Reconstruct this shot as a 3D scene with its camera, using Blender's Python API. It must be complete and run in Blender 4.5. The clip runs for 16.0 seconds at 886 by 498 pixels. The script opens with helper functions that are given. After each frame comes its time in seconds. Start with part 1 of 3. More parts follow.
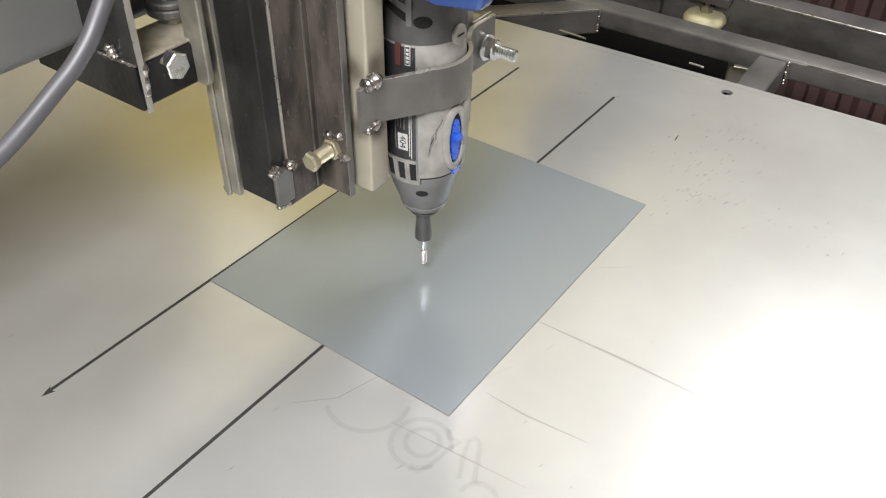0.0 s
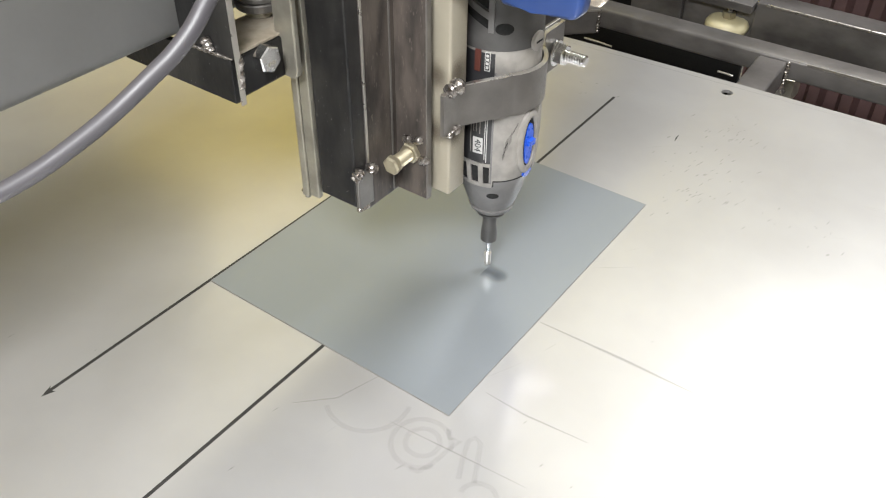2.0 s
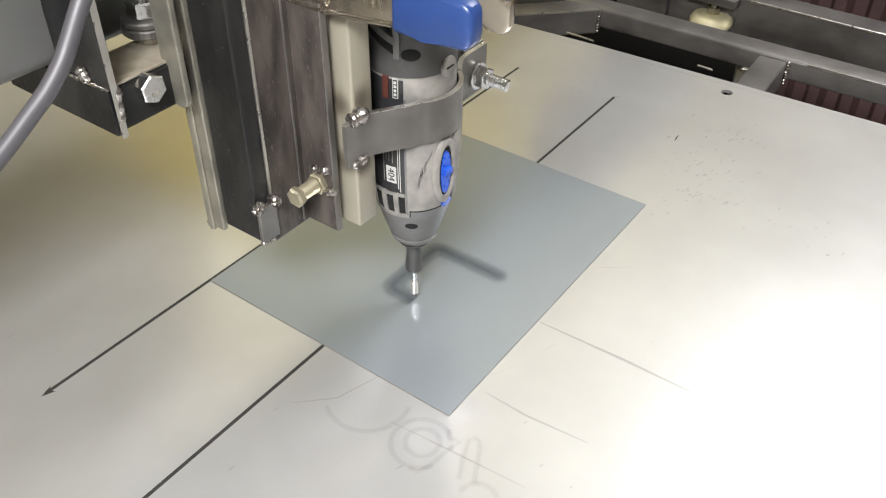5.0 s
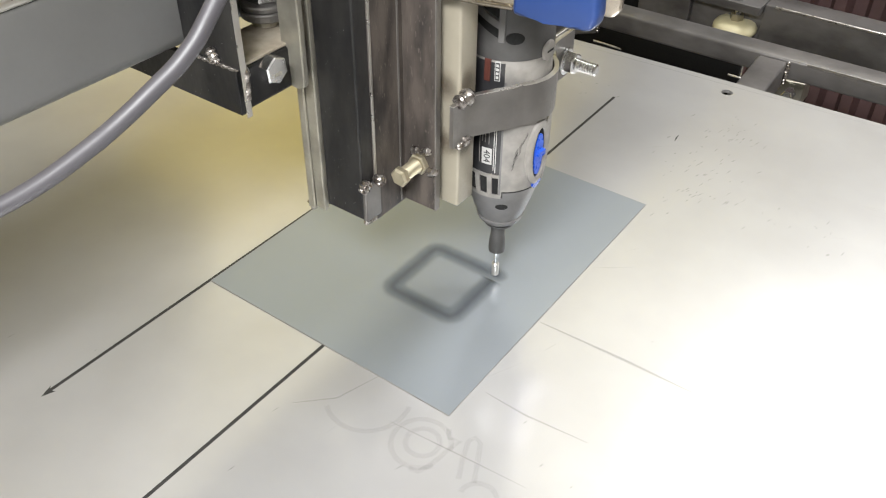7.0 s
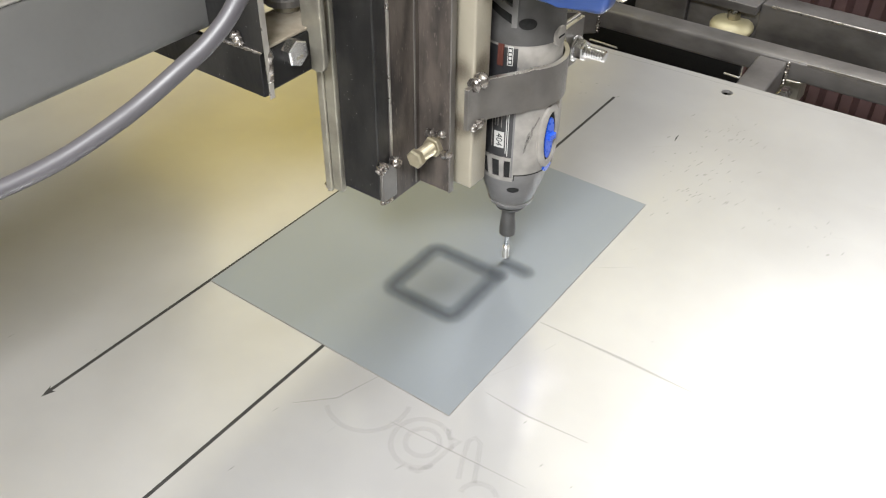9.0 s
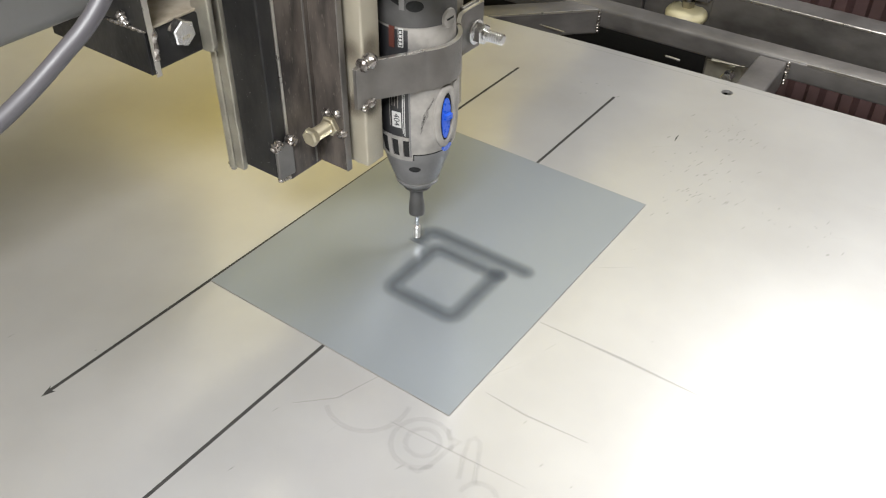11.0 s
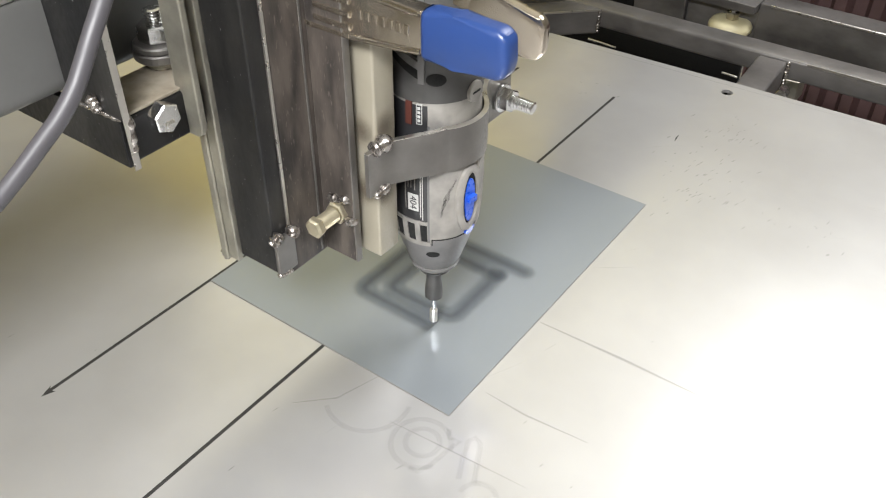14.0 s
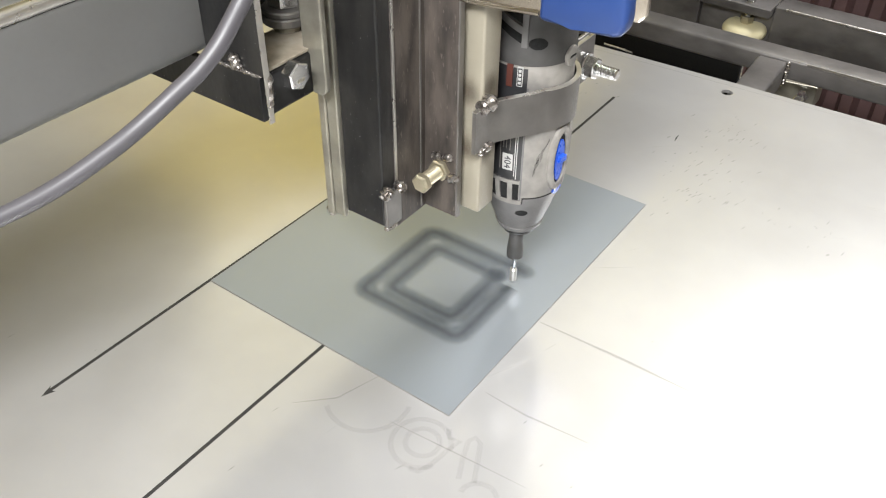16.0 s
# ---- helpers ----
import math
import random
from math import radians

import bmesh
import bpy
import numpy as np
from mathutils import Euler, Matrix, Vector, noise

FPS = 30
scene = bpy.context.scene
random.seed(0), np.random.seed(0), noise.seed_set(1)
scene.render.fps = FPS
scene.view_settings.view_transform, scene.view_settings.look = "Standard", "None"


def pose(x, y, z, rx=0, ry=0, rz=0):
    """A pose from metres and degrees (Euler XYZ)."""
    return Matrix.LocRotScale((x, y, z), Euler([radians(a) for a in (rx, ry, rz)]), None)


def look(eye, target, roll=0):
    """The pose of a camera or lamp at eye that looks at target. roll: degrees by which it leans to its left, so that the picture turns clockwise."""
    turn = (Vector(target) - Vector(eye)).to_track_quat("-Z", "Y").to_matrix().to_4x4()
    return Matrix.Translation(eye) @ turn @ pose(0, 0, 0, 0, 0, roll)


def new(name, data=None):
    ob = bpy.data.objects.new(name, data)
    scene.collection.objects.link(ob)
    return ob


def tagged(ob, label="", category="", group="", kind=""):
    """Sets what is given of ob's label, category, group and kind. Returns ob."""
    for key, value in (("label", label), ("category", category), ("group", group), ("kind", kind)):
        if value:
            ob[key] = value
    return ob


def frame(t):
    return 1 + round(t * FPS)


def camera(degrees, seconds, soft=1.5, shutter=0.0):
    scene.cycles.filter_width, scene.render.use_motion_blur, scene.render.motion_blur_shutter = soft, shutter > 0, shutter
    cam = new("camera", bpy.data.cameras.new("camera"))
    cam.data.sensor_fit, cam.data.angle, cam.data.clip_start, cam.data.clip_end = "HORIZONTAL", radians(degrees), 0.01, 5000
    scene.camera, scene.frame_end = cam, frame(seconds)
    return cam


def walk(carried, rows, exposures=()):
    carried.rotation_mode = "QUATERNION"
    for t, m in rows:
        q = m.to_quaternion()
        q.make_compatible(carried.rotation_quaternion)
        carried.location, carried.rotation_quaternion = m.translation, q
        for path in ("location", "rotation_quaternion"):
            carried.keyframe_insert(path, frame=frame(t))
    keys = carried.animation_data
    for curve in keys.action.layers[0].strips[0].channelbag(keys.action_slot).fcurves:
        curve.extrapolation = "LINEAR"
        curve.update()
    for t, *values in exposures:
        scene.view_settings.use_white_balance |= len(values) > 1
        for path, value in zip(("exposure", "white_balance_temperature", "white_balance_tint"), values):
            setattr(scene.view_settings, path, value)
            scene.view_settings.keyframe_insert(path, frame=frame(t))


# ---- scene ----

EYE = (0.42106, -0.29423, 0.42329)
AIM = (-0.03265, 0.33857, -0.20418)
cam = camera(53.94, 16.0, soft=1.15)
walk(cam, [(0, look(EYE, AIM, 0.6)), (16, look(EYE, AIM, 0.6))],
     exposures=[(0, 0.0), (1.0, 0.1), (1.6, 0.2), (2.2, 0.15), (3.0, 0.1), (4.2, 0.05), (5.3, 0.12), (6.3, 0.2), (9.2, 0.2), (10.4, 0.08), (12.5, 0.04),
                (13.4, 0.04), (14.4, 0.13), (16, 0.28)])

# ---- light: indoor workshop, one hanging light; front, dim ceiling and warm corner fills added ----
world = bpy.data.worlds.new("room_air")
world.use_nodes = True
world.node_tree.nodes["Background"].inputs[0].default_value = (0.9, 0.95, 1.0, 1)
world.node_tree.nodes["Background"].inputs[1].default_value = 0.02
scene.world = world


def area_lamp(name, eye, target, sx, sy, power, colour):
    data = bpy.data.lights.new(name, "AREA")
    data.shape, data.size, data.size_y = "RECTANGLE", sx, sy
    data.energy, data.color = power, colour
    ob = new(name, data)
    ob.matrix_basis = look(eye, target)
    return ob


# The second lamp is an unseen fill, added for machine fronts and near plate.
LAMP, REAR_FILL = (0.64, 1.40, 1.56), (0.46, -0.58, 0.80)
PANEL, CORNER_FILL = (-0.36, 0.88, 1.86), (-2.55, 2.75, -0.20)
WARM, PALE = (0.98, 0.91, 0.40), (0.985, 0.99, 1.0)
for spot, power, long, wide in ((LAMP, 43.5, 0.9, 0.6), (REAR_FILL, 26, 0.34, 0.26)):
    area_lamp("key_and_fill_lamp", spot, (spot[0], spot[1], 0), long, wide, power, PALE)
# Unseen panel added to brighten what the plate reflects towards its near side.
panel_lamp = area_lamp("ceiling_fill_lamp", PANEL, (PANEL[0], PANEL[1], 0), 2.2, 2.8, 7, (1.0, 0.97, 0.91))
panel_lamp.rotation_euler.z = radians(33)
# an unseen warm fill, added in the far corner, washes the tan boards
area_lamp("corner_fill_lamp", CORNER_FILL, (-2.5, 1.6, 1.9), 0.3, 0.3, 54, WARM)



# ---- materials ----
def mat(name, base, rough=0.5, metal=0.0, second=None, scale=40.0, amount=0.5, fine=400.0,
        bump=0.15, stretch=(1, 1, 1), rough_var=0.15, specks=None, speck_scale=180.0, speck_cut=0.72, coat=0.0):
    """Base colour mottled with a second colour at one scale, finer grain in roughness and relief, optional specks."""
    m = bpy.data.materials.new(name)
    m.use_nodes = True
    nt = m.node_tree
    b = nt.nodes["Principled BSDF"]
    co = nt.nodes.new("ShaderNodeTexCoord")
    mp = nt.nodes.new("ShaderNodeMapping")
    mp.inputs["Scale"].default_value = stretch
    nt.links.new(co.outputs["Object"], mp.inputs[0])

    def noise_at(sc, detail=4.0):
        n = nt.nodes.new("ShaderNodeTexNoise")
        n.inputs["Scale"].default_value = sc
        n.inputs["Detail"].default_value = detail
        nt.links.new(mp.outputs[0], n.inputs["Vector"])
        return n.outputs["Fac"]

    def ramp(src, lo, hi):
        r = nt.nodes.new("ShaderNodeMapRange")
        r.inputs["From Min"].default_value, r.inputs["From Max"].default_value = lo, hi
        nt.links.new(src, r.inputs[0])
        return r

    second = second or tuple(c * 0.7 for c in base)
    big, small = noise_at(scale), noise_at(fine, 3.0)
    mix = nt.nodes.new("ShaderNodeMix")
    mix.data_type = "RGBA"
    mix.inputs["A"].default_value, mix.inputs["B"].default_value = (*base, 1), (*second, 1)
    f = ramp(big, 0.38, 0.68)
    f.inputs["To Max"].default_value = amount
    nt.links.new(f.outputs[0], mix.inputs["Factor"])
    colour = mix.outputs["Result"]
    if specks:
        sp = nt.nodes.new("ShaderNodeMix")
        sp.data_type = "RGBA"
        sp.inputs["B"].default_value = (*specks, 1)
        nt.links.new(ramp(noise_at(speck_scale, 2.0), speck_cut, speck_cut + 0.05).outputs[0], sp.inputs["Factor"])
        nt.links.new(colour, sp.inputs["A"])
        colour = sp.outputs["Result"]
    nt.links.new(colour, b.inputs["Base Color"])
    r = ramp(small, 0.3, 0.7)
    r.inputs["To Min"].default_value = max(0.03, rough - rough_var * 0.5)
    r.inputs["To Max"].default_value = min(1.0, rough + rough_var * 0.5)
    nt.links.new(r.outputs[0], b.inputs["Roughness"])
    b.inputs["Metallic"].default_value = metal
    b.inputs["Coat Weight"].default_value = coat
    if bump:
        bp = nt.nodes.new("ShaderNodeBump")
        bp.inputs["Strength"].default_value, bp.inputs["Distance"].default_value = bump * 0.35, 0.0004
        nt.links.new(small, bp.inputs["Height"])
        nt.links.new(bp.outputs[0], b.inputs["Normal"])
    return m


def soft_stain(name, colour, strength, half, rough=0.6):
    """A see-through round smear; its cover fades from the middle to the edge."""
    m = bpy.data.materials.new(name)
    m.use_nodes = True
    nt = m.node_tree
    b = nt.nodes["Principled BSDF"]
    b.inputs["Base Color"].default_value = (*colour, 1)
    b.inputs["Roughness"].default_value = rough
    co = nt.nodes.new("ShaderNodeTexCoord")
    ln = nt.nodes.new("ShaderNodeVectorMath")
    ln.operation = "LENGTH"
    nt.links.new(co.outputs["Object"], ln.inputs[0])
    sc = nt.nodes.new("ShaderNodeMath")
    sc.operation = "DIVIDE"
    sc.inputs[1].default_value = half
    nt.links.new(ln.outputs["Value"], sc.inputs[0])
    cr = nt.nodes.new("ShaderNodeValToRGB")
    nt.links.new(sc.outputs[0], cr.inputs[0])
    el = cr.color_ramp.elements
    el[0].position, el[0].color = 0.0, (strength,) * 3 + (1,)
    el[1].position, el[1].color = 1.0, (0, 0, 0, 1)
    for at, part_of in ((0.25, 0.86), (0.5, 0.5), (0.75, 0.14)):
        e = el.new(at)
        e.color = (strength * part_of,) * 3 + (1,)
    nt.links.new(cr.outputs[0], b.inputs["Alpha"])
    return m


STEEL_PLATE = mat("dull_plate_steel", (0.61, 0.605, 0.60), 0.17, 0.95, (0.53, 0.523, 0.515), 11.0, 0.7, 45.0, 0.0, rough_var=0.02)
SHEET = mat("grey_sheet_steel", (0.322, 0.352, 0.380), 0.25, 0.8, (0.300, 0.328, 0.352), 7.0, 0.5, 3.0, 0.0, rough_var=0.0)


def satin(m, rough, share, metal):
    """Add a second, broader lobe to a polished metal: brushed satin over the mirror finish."""
    nt = m.node_tree
    b = nt.nodes["Principled BSDF"]
    c = nt.nodes.new("ShaderNodeBsdfPrincipled")
    nt.links.new(b.inputs["Base Color"].links[0].from_socket, c.inputs["Base Color"])
    c.inputs["Roughness"].default_value, c.inputs["Metallic"].default_value = rough, metal
    mx = nt.nodes.new("ShaderNodeMixShader")
    mx.inputs[0].default_value = share
    nt.links.new(b.outputs[0], mx.inputs[1])
    nt.links.new(c.outputs[0], mx.inputs[2])
    nt.links.new(mx.outputs[0], nt.nodes["Material Output"].inputs["Surface"])


satin(STEEL_PLATE, 0.42, 0.55, 0.48)
satin(SHEET, 0.45, 0.58, 0.5)
MARKER = mat("black_marker_ink", (0.012, 0.011, 0.010), 0.85, 0.0, (0.03, 0.028, 0.025), 90.0, 0.7)
MILL = mat("dark_mill_scale", (0.0055, 0.0055, 0.006), 0.40, 0.1, (0.022, 0.021, 0.0195), 40.0, 1.0, 300.0, 0.3, (1.5, 1.5, 0.6),
           specks=(0.55, 0.54, 0.52), speck_scale=900.0, speck_cut=0.745)
RUST = mat("rusty_steel", (0.098, 0.082, 0.070), 0.45, 0.25, (0.030, 0.026, 0.024), 70.0, 1.0, 420.0, 0.5, (1.5, 1.5, 0.38),
           specks=(0.115, 0.097, 0.083), speck_scale=420.0, speck_cut=0.63)
BARE = mat("bare_bent_steel", (0.23, 0.22, 0.208), 0.36, 0.8, (0.145, 0.137, 0.129), 35.0, 0.7, 600.0, 0.12)
# Bright metal for the strips that stand in for highlights along edges.
EDGE = mat("bright_highlight_steel", (0.62, 0.60, 0.56), 0.32, 0.95, (0.45, 0.43, 0.40), 60.0, 0.6, 150.0, 0.0)
ZINC = mat("zinc_plated_steel", (0.72, 0.72, 0.72), 0.22, 1.0, (0.55, 0.55, 0.54), 120.0, 0.6, 200.0, 0.0)
BIT = mat("worn_bit_steel", (0.74, 0.71, 0.66), 0.34, 0.8, (0.58, 0.55, 0.50), 200.0, 0.7, 300.0, 0.0)
PALE_RUST = mat("pale_rusty_face", (0.30, 0.265, 0.21), 0.6, 0.15, (0.15, 0.12, 0.09), 70.0, 0.9, 300.0, 0.3)
BRASSY = mat("yellow_zinc_bolt", (0.52, 0.47, 0.34), 0.36, 0.8, (0.38, 0.34, 0.24), 150.0, 0.6, 200.0, 0.0)
GALV = mat("galvanised_strip", (0.38, 0.36, 0.295), 0.38, 0.7, (0.20, 0.19, 0.165), 60.0, 0.6, 600.0, 0.1)
WELD = mat("weld_bead", (0.50, 0.47, 0.44), 0.26, 0.9, (0.12, 0.10, 0.088), 230.0, 1.0, 300.0, 0.0)
NYLON = mat("cream_plastic_block", (0.28, 0.255, 0.198), 0.42, 0.0, (0.225, 0.205, 0.158), 30.0, 0.6, 700.0, 0.05)
TOOL_DARK = mat("dark_grey_tool_plastic", (0.045, 0.044, 0.042), 0.45, 0.0, (0.085, 0.082, 0.08), 50.0, 0.7, 900.0, 0.1)
TOOL_LIGHT = mat("dusty_grey_tool_plastic", (0.27, 0.255, 0.232), 0.5, 0.0, (0.16, 0.152, 0.142), 70.0, 0.9, 900.0, 0.1)
TOOL_NOSE = mat("mid_grey_tool_plastic", (0.10, 0.098, 0.096), 0.45, 0.0, (0.15, 0.146, 0.142), 60.0, 0.7, 900.0, 0.1)
SCUFF = mat("dark_scuff", (0.05, 0.047, 0.044), 0.6, 0.0)
SCUFF.node_tree.nodes["Principled BSDF"].inputs["Alpha"].default_value = 0.35
# Plain black; on the tool its patches paint the shade inside hollows.
BLACK = mat("black_and_hollow_shade", (0.004, 0.004, 0.004), 0.95, 0.0, (0.006, 0.006, 0.006))
LABEL_BLACK = mat("black_label", (0.02, 0.02, 0.022), 0.35, 0.0, (0.035, 0.035, 0.035), 80.0)
LABEL_WHITE = mat("white_print", (0.5, 0.5, 0.48), 0.5, 0.0)
LABEL_RED = mat("red_print", (0.085, 0.026, 0.019), 0.5, 0.0)
BLUE = mat("blue_switch_plastic", (0.018, 0.085, 0.50), 0.3, 0.0, (0.015, 0.07, 0.5), 60.0)
GRIP = mat("blue_rubber_grip", (0.018, 0.046, 0.165), 0.36, 0.0, (0.022, 0.048, 0.15), 40.0, 0.6, 200.0, 0.0)
CLAMP_STEEL = mat("nickel_clamp_steel", (0.56, 0.50, 0.42), 0.20, 0.97, (0.46, 0.41, 0.335), 25.0, 0.6, 150.0, 0.0)
BEAM_GREY = mat("grey_steel_beam", (0.125, 0.125, 0.120), 0.42, 0.25, (0.095, 0.094, 0.090), 9.0, 0.8, 300.0, 0.02)
FRAME_GREY = mat("grey_steel_tube", (0.21, 0.20, 0.193), 0.36, 0.5, (0.11, 0.104, 0.10), 16.0, 1.0, 120.0, 0.0, (1, 1, 2), rough_var=0.08)
CORD = mat("black_rubber_cord", (0.052, 0.049, 0.054), 0.5, 0.0, (0.040, 0.038, 0.042), 30.0, 0.6, 60.0, 0.0)
ROLLER = mat("cream_nylon_roller", (0.78, 0.71, 0.45), 0.4, 0.0, (0.66, 0.6, 0.42), 60.0, 0.5)
RIB_RED = mat("dark_red_ribbed_panel", (0.15, 0.085, 0.083), 0.6, 0.0, (0.09, 0.054, 0.053), 10.0, 0.8)
CONCRETE = mat("concrete_floor", (0.22, 0.21, 0.2), 0.75, 0.0, (0.15, 0.145, 0.14), 2.0, 0.7, 60.0, 0.2)
WALL_TAN = mat("tan_wall_board", (0.60, 0.52, 0.24), 0.75, 0.0, (0.54, 0.46, 0.20), 1.2, 0.6, 60.0, 0.05)
WALL_GREY = mat("pale_wall_board", (0.52, 0.49, 0.47), 0.75, 0.0, (0.45, 0.42, 0.40), 1.2, 0.6, 60.0, 0.05)
CEIL = mat("white_ceiling_board", (0.7, 0.69, 0.66), 0.8, 0.0, (0.62, 0.61, 0.58), 1.2, 0.6, 60.0, 0.05)
MIRROR_DARK = mat("dark_mirrored_brown", (0.018, 0.014, 0.010), 0.6, 0.0, (0.032, 0.024, 0.016), 6.0, 0.7)
SCRATCH = mat("bright_scratch", (0.9, 0.89, 0.87), 0.35, 0.6)
SCRATCH.node_tree.nodes["Principled BSDF"].inputs["Alpha"].default_value = 0.38
PENCIL = mat("pale_grey_smear", (0.30, 0.30, 0.29), 0.35, 0.5)
PENCIL.node_tree.nodes["Principled BSDF"].inputs["Alpha"].default_value = 0.09
LINE_GREY = mat("grey_rubbed_line", (0.26, 0.25, 0.24), 0.5, 0.3)
LINE_GREY.node_tree.nodes["Principled BSDF"].inputs["Alpha"].default_value = 0.22
GAP_SHADE = mat("sheet_gap_shade", (0.23, 0.22, 0.205), 0.6, 0.3)
FLECK = mat("dark_dirt_fleck", (0.07, 0.06, 0.05), 0.6, 0.0)
FLECK.node_tree.nodes["Principled BSDF"].inputs["Alpha"].default_value = 0.34


def streak(name, colour, half, shape, rounded, shift=0.0, bend=0.0):
    """A see-through smear whose cover follows the distance across the run (or from the end's middle)."""
    m = bpy.data.materials.new(name)
    m.use_nodes = True
    nt = m.node_tree
    b = nt.nodes["Principled BSDF"]
    b.inputs["Base Color"].default_value = (*colour, 1)
    b.inputs["Roughness"].default_value = 0.62
    co = nt.nodes.new("ShaderNodeTexCoord")
    sh = nt.nodes.new("ShaderNodeVectorMath")
    sh.operation = "MULTIPLY_ADD"
    sh.inputs[1].default_value = (1.0 if rounded else 0.0, 1, 0)
    sh.inputs[2].default_value = (shift, 0, 0)
    nt.links.new(co.outputs["Object"], sh.inputs[0])
    ln = nt.nodes.new("ShaderNodeVectorMath")
    ln.operation = "LENGTH"
    nt.links.new(sh.outputs["Vector"], ln.inputs[0])
    sc = nt.nodes.new("ShaderNodeMath")
    sc.operation = "DIVIDE"
    sc.inputs[1].default_value = half
    off = nt.nodes.new("ShaderNodeMath")
    off.operation = "SUBTRACT"
    off.inputs[1].default_value = bend
    nt.links.new(ln.outputs["Value"], off.inputs[0])
    size = nt.nodes.new("ShaderNodeMath")
    size.operation = "ABSOLUTE"
    nt.links.new(off.outputs[0], size.inputs[0])
    nt.links.new(size.outputs[0], sc.inputs[0])
    cr = nt.nodes.new("ShaderNodeValToRGB")
    nt.links.new(sc.outputs[0], cr.inputs[0])
    el = cr.color_ramp.elements
    el[0].position, el[0].color = shape[0][0], (shape[0][1],) * 3 + (1,)
    el[1].position, el[1].color = shape[-1][0], (shape[-1][1],) * 3 + (1,)
    for at, cover in shape[1:-1]:
        el.new(at).color = (cover,) * 3 + (1,)
    nt.links.new(cr.outputs[0], b.inputs["Alpha"])
    return m


SMEAR = ((0.0, 0.56), (0.18, 0.47), (0.36, 0.37), (0.6, 0.28), (0.8, 0.13), (1.0, 0.0))
STREAK = streak("dark_grinding_smear", (0.05, 0.06, 0.072), 0.0092, SMEAR, False)
STREAK_END = streak("dark_grinding_smear_end", (0.05, 0.06, 0.072), 0.0092, SMEAR, True)
STREAK_BEND = streak("dark_grinding_smear_bend", (0.05, 0.06, 0.072), 0.0092, SMEAR, True, 0.0, 0.0062)
SCORCH = soft_stain("brown_heat_stain", (0.06, 0.038, 0.022), 0.5, 0.012)


# ---- mesh helpers (millimetres in, metres out) ----
def part(name, bm, material, parent=None, label="", smooth=False, unit=0.001):
    for v in bm.verts:
        v.co *= unit
    bmesh.ops.recalc_face_normals(bm, faces=bm.faces[:])
    me = bpy.data.meshes.new(name)
    if smooth:
        for f in bm.faces:
            f.smooth = True
        for e in bm.edges:
            if len(e.link_faces) == 2 and e.calc_face_angle(0) > 0.6:
                e.smooth = False
    bm.to_mesh(me)
    bm.free()
    me.materials.append(material)
    ob = new(name, me)
    ob.parent = parent
    if label:
        ob["label"] = label
    return ob


def thing(name, label, category, kind="", group=""):
    ob = new(name)
    ob.empty_display_size = 0.02
    return tagged(ob, label, category, group, kind)


def add(bm, other):
    me = bpy.data.meshes.new("tmp")
    other.to_mesh(me)
    other.free()
    bm.from_mesh(me)
    bpy.data.meshes.remove(me)
    return bm


def box(x0, x1, y0, y1, z0, z1, bevel=0.0, seg=2, bm=None):
    b = bmesh.new()
    bmesh.ops.create_cube(b, size=1)
    for v in b.verts:
        v.co = ((x0 + x1) / 2 + v.co.x * (x1 - x0), (y0 + y1) / 2 + v.co.y * (y1 - y0), (z0 + z1) / 2 + v.co.z * (z1 - z0))
    if bevel:
        bmesh.ops.bevel(b, geom=b.edges[:], offset=bevel, segments=seg, affect="EDGES", profile=0.5)
    return add(bm, b) if bm else b


AXES = {"x": Matrix.Rotation(math.pi / 2, 4, "Y"), "y": Matrix.Rotation(-math.pi / 2, 4, "X"), "z": Matrix.Identity(4)}


def lathe(profile, centre=(0, 0, 0), axis="z", seg=32, bm=None, turn=0.0):
    """Turned solid from (height, radius) pairs along an axis."""
    b = bmesh.new()
    rings = []
    for h, r in profile:
        rings.append([b.verts.new((r * math.cos(turn + 2 * math.pi * k / seg), r * math.sin(turn + 2 * math.pi * k / seg), h)) for k in range(seg)])
    for lo, hi in zip(rings, rings[1:]):
        for k in range(seg):
            b.faces.new((lo[k], lo[(k + 1) % seg], hi[(k + 1) % seg], hi[k]))
    b.faces.new(rings[0][::-1])
    b.faces.new(rings[-1])
    b.transform(Matrix.Translation(centre) @ AXES[axis])
    return add(bm, b) if bm else b


def rod(centre, axis, length, r, seg=24, bevel=0.0, bm=None, turn=0.0):
    c = min(bevel, r * 0.5)
    p = [(0, r - c), (c, r), (length - c, r), (length, r - c)] if c else [(0, r), (length, r)]
    return lathe(p, centre, axis, seg, bm, turn)


def thread(centre, axis, length, r, pitch, bm=None):
    p, h = [], 0.0
    while h < length:
        p += [(h, r * 0.80), (h + pitch * 0.5, r), (h + pitch * 0.62, r)]
        h += pitch
    p += [(h, r * 0.7)]
    return lathe(p, centre, axis, 20, bm)


def prism(points, z0, z1, bevel=0.0, bm=None, seg=2):
    b = bmesh.new()
    low = [b.verts.new((x, y, z0)) for x, y in points]
    top = [b.verts.new((x, y, z1)) for x, y in points]
    n = len(points)
    b.faces.new(low[::-1])
    b.faces.new(top)
    for k in range(n):
        b.faces.new((low[k], low[(k + 1) % n], top[(k + 1) % n], top[k]))
    if bevel:
        bmesh.ops.bevel(b, geom=b.edges[:], offset=bevel, segments=seg, affect="EDGES", profile=0.5)
    return add(bm, b) if bm else b


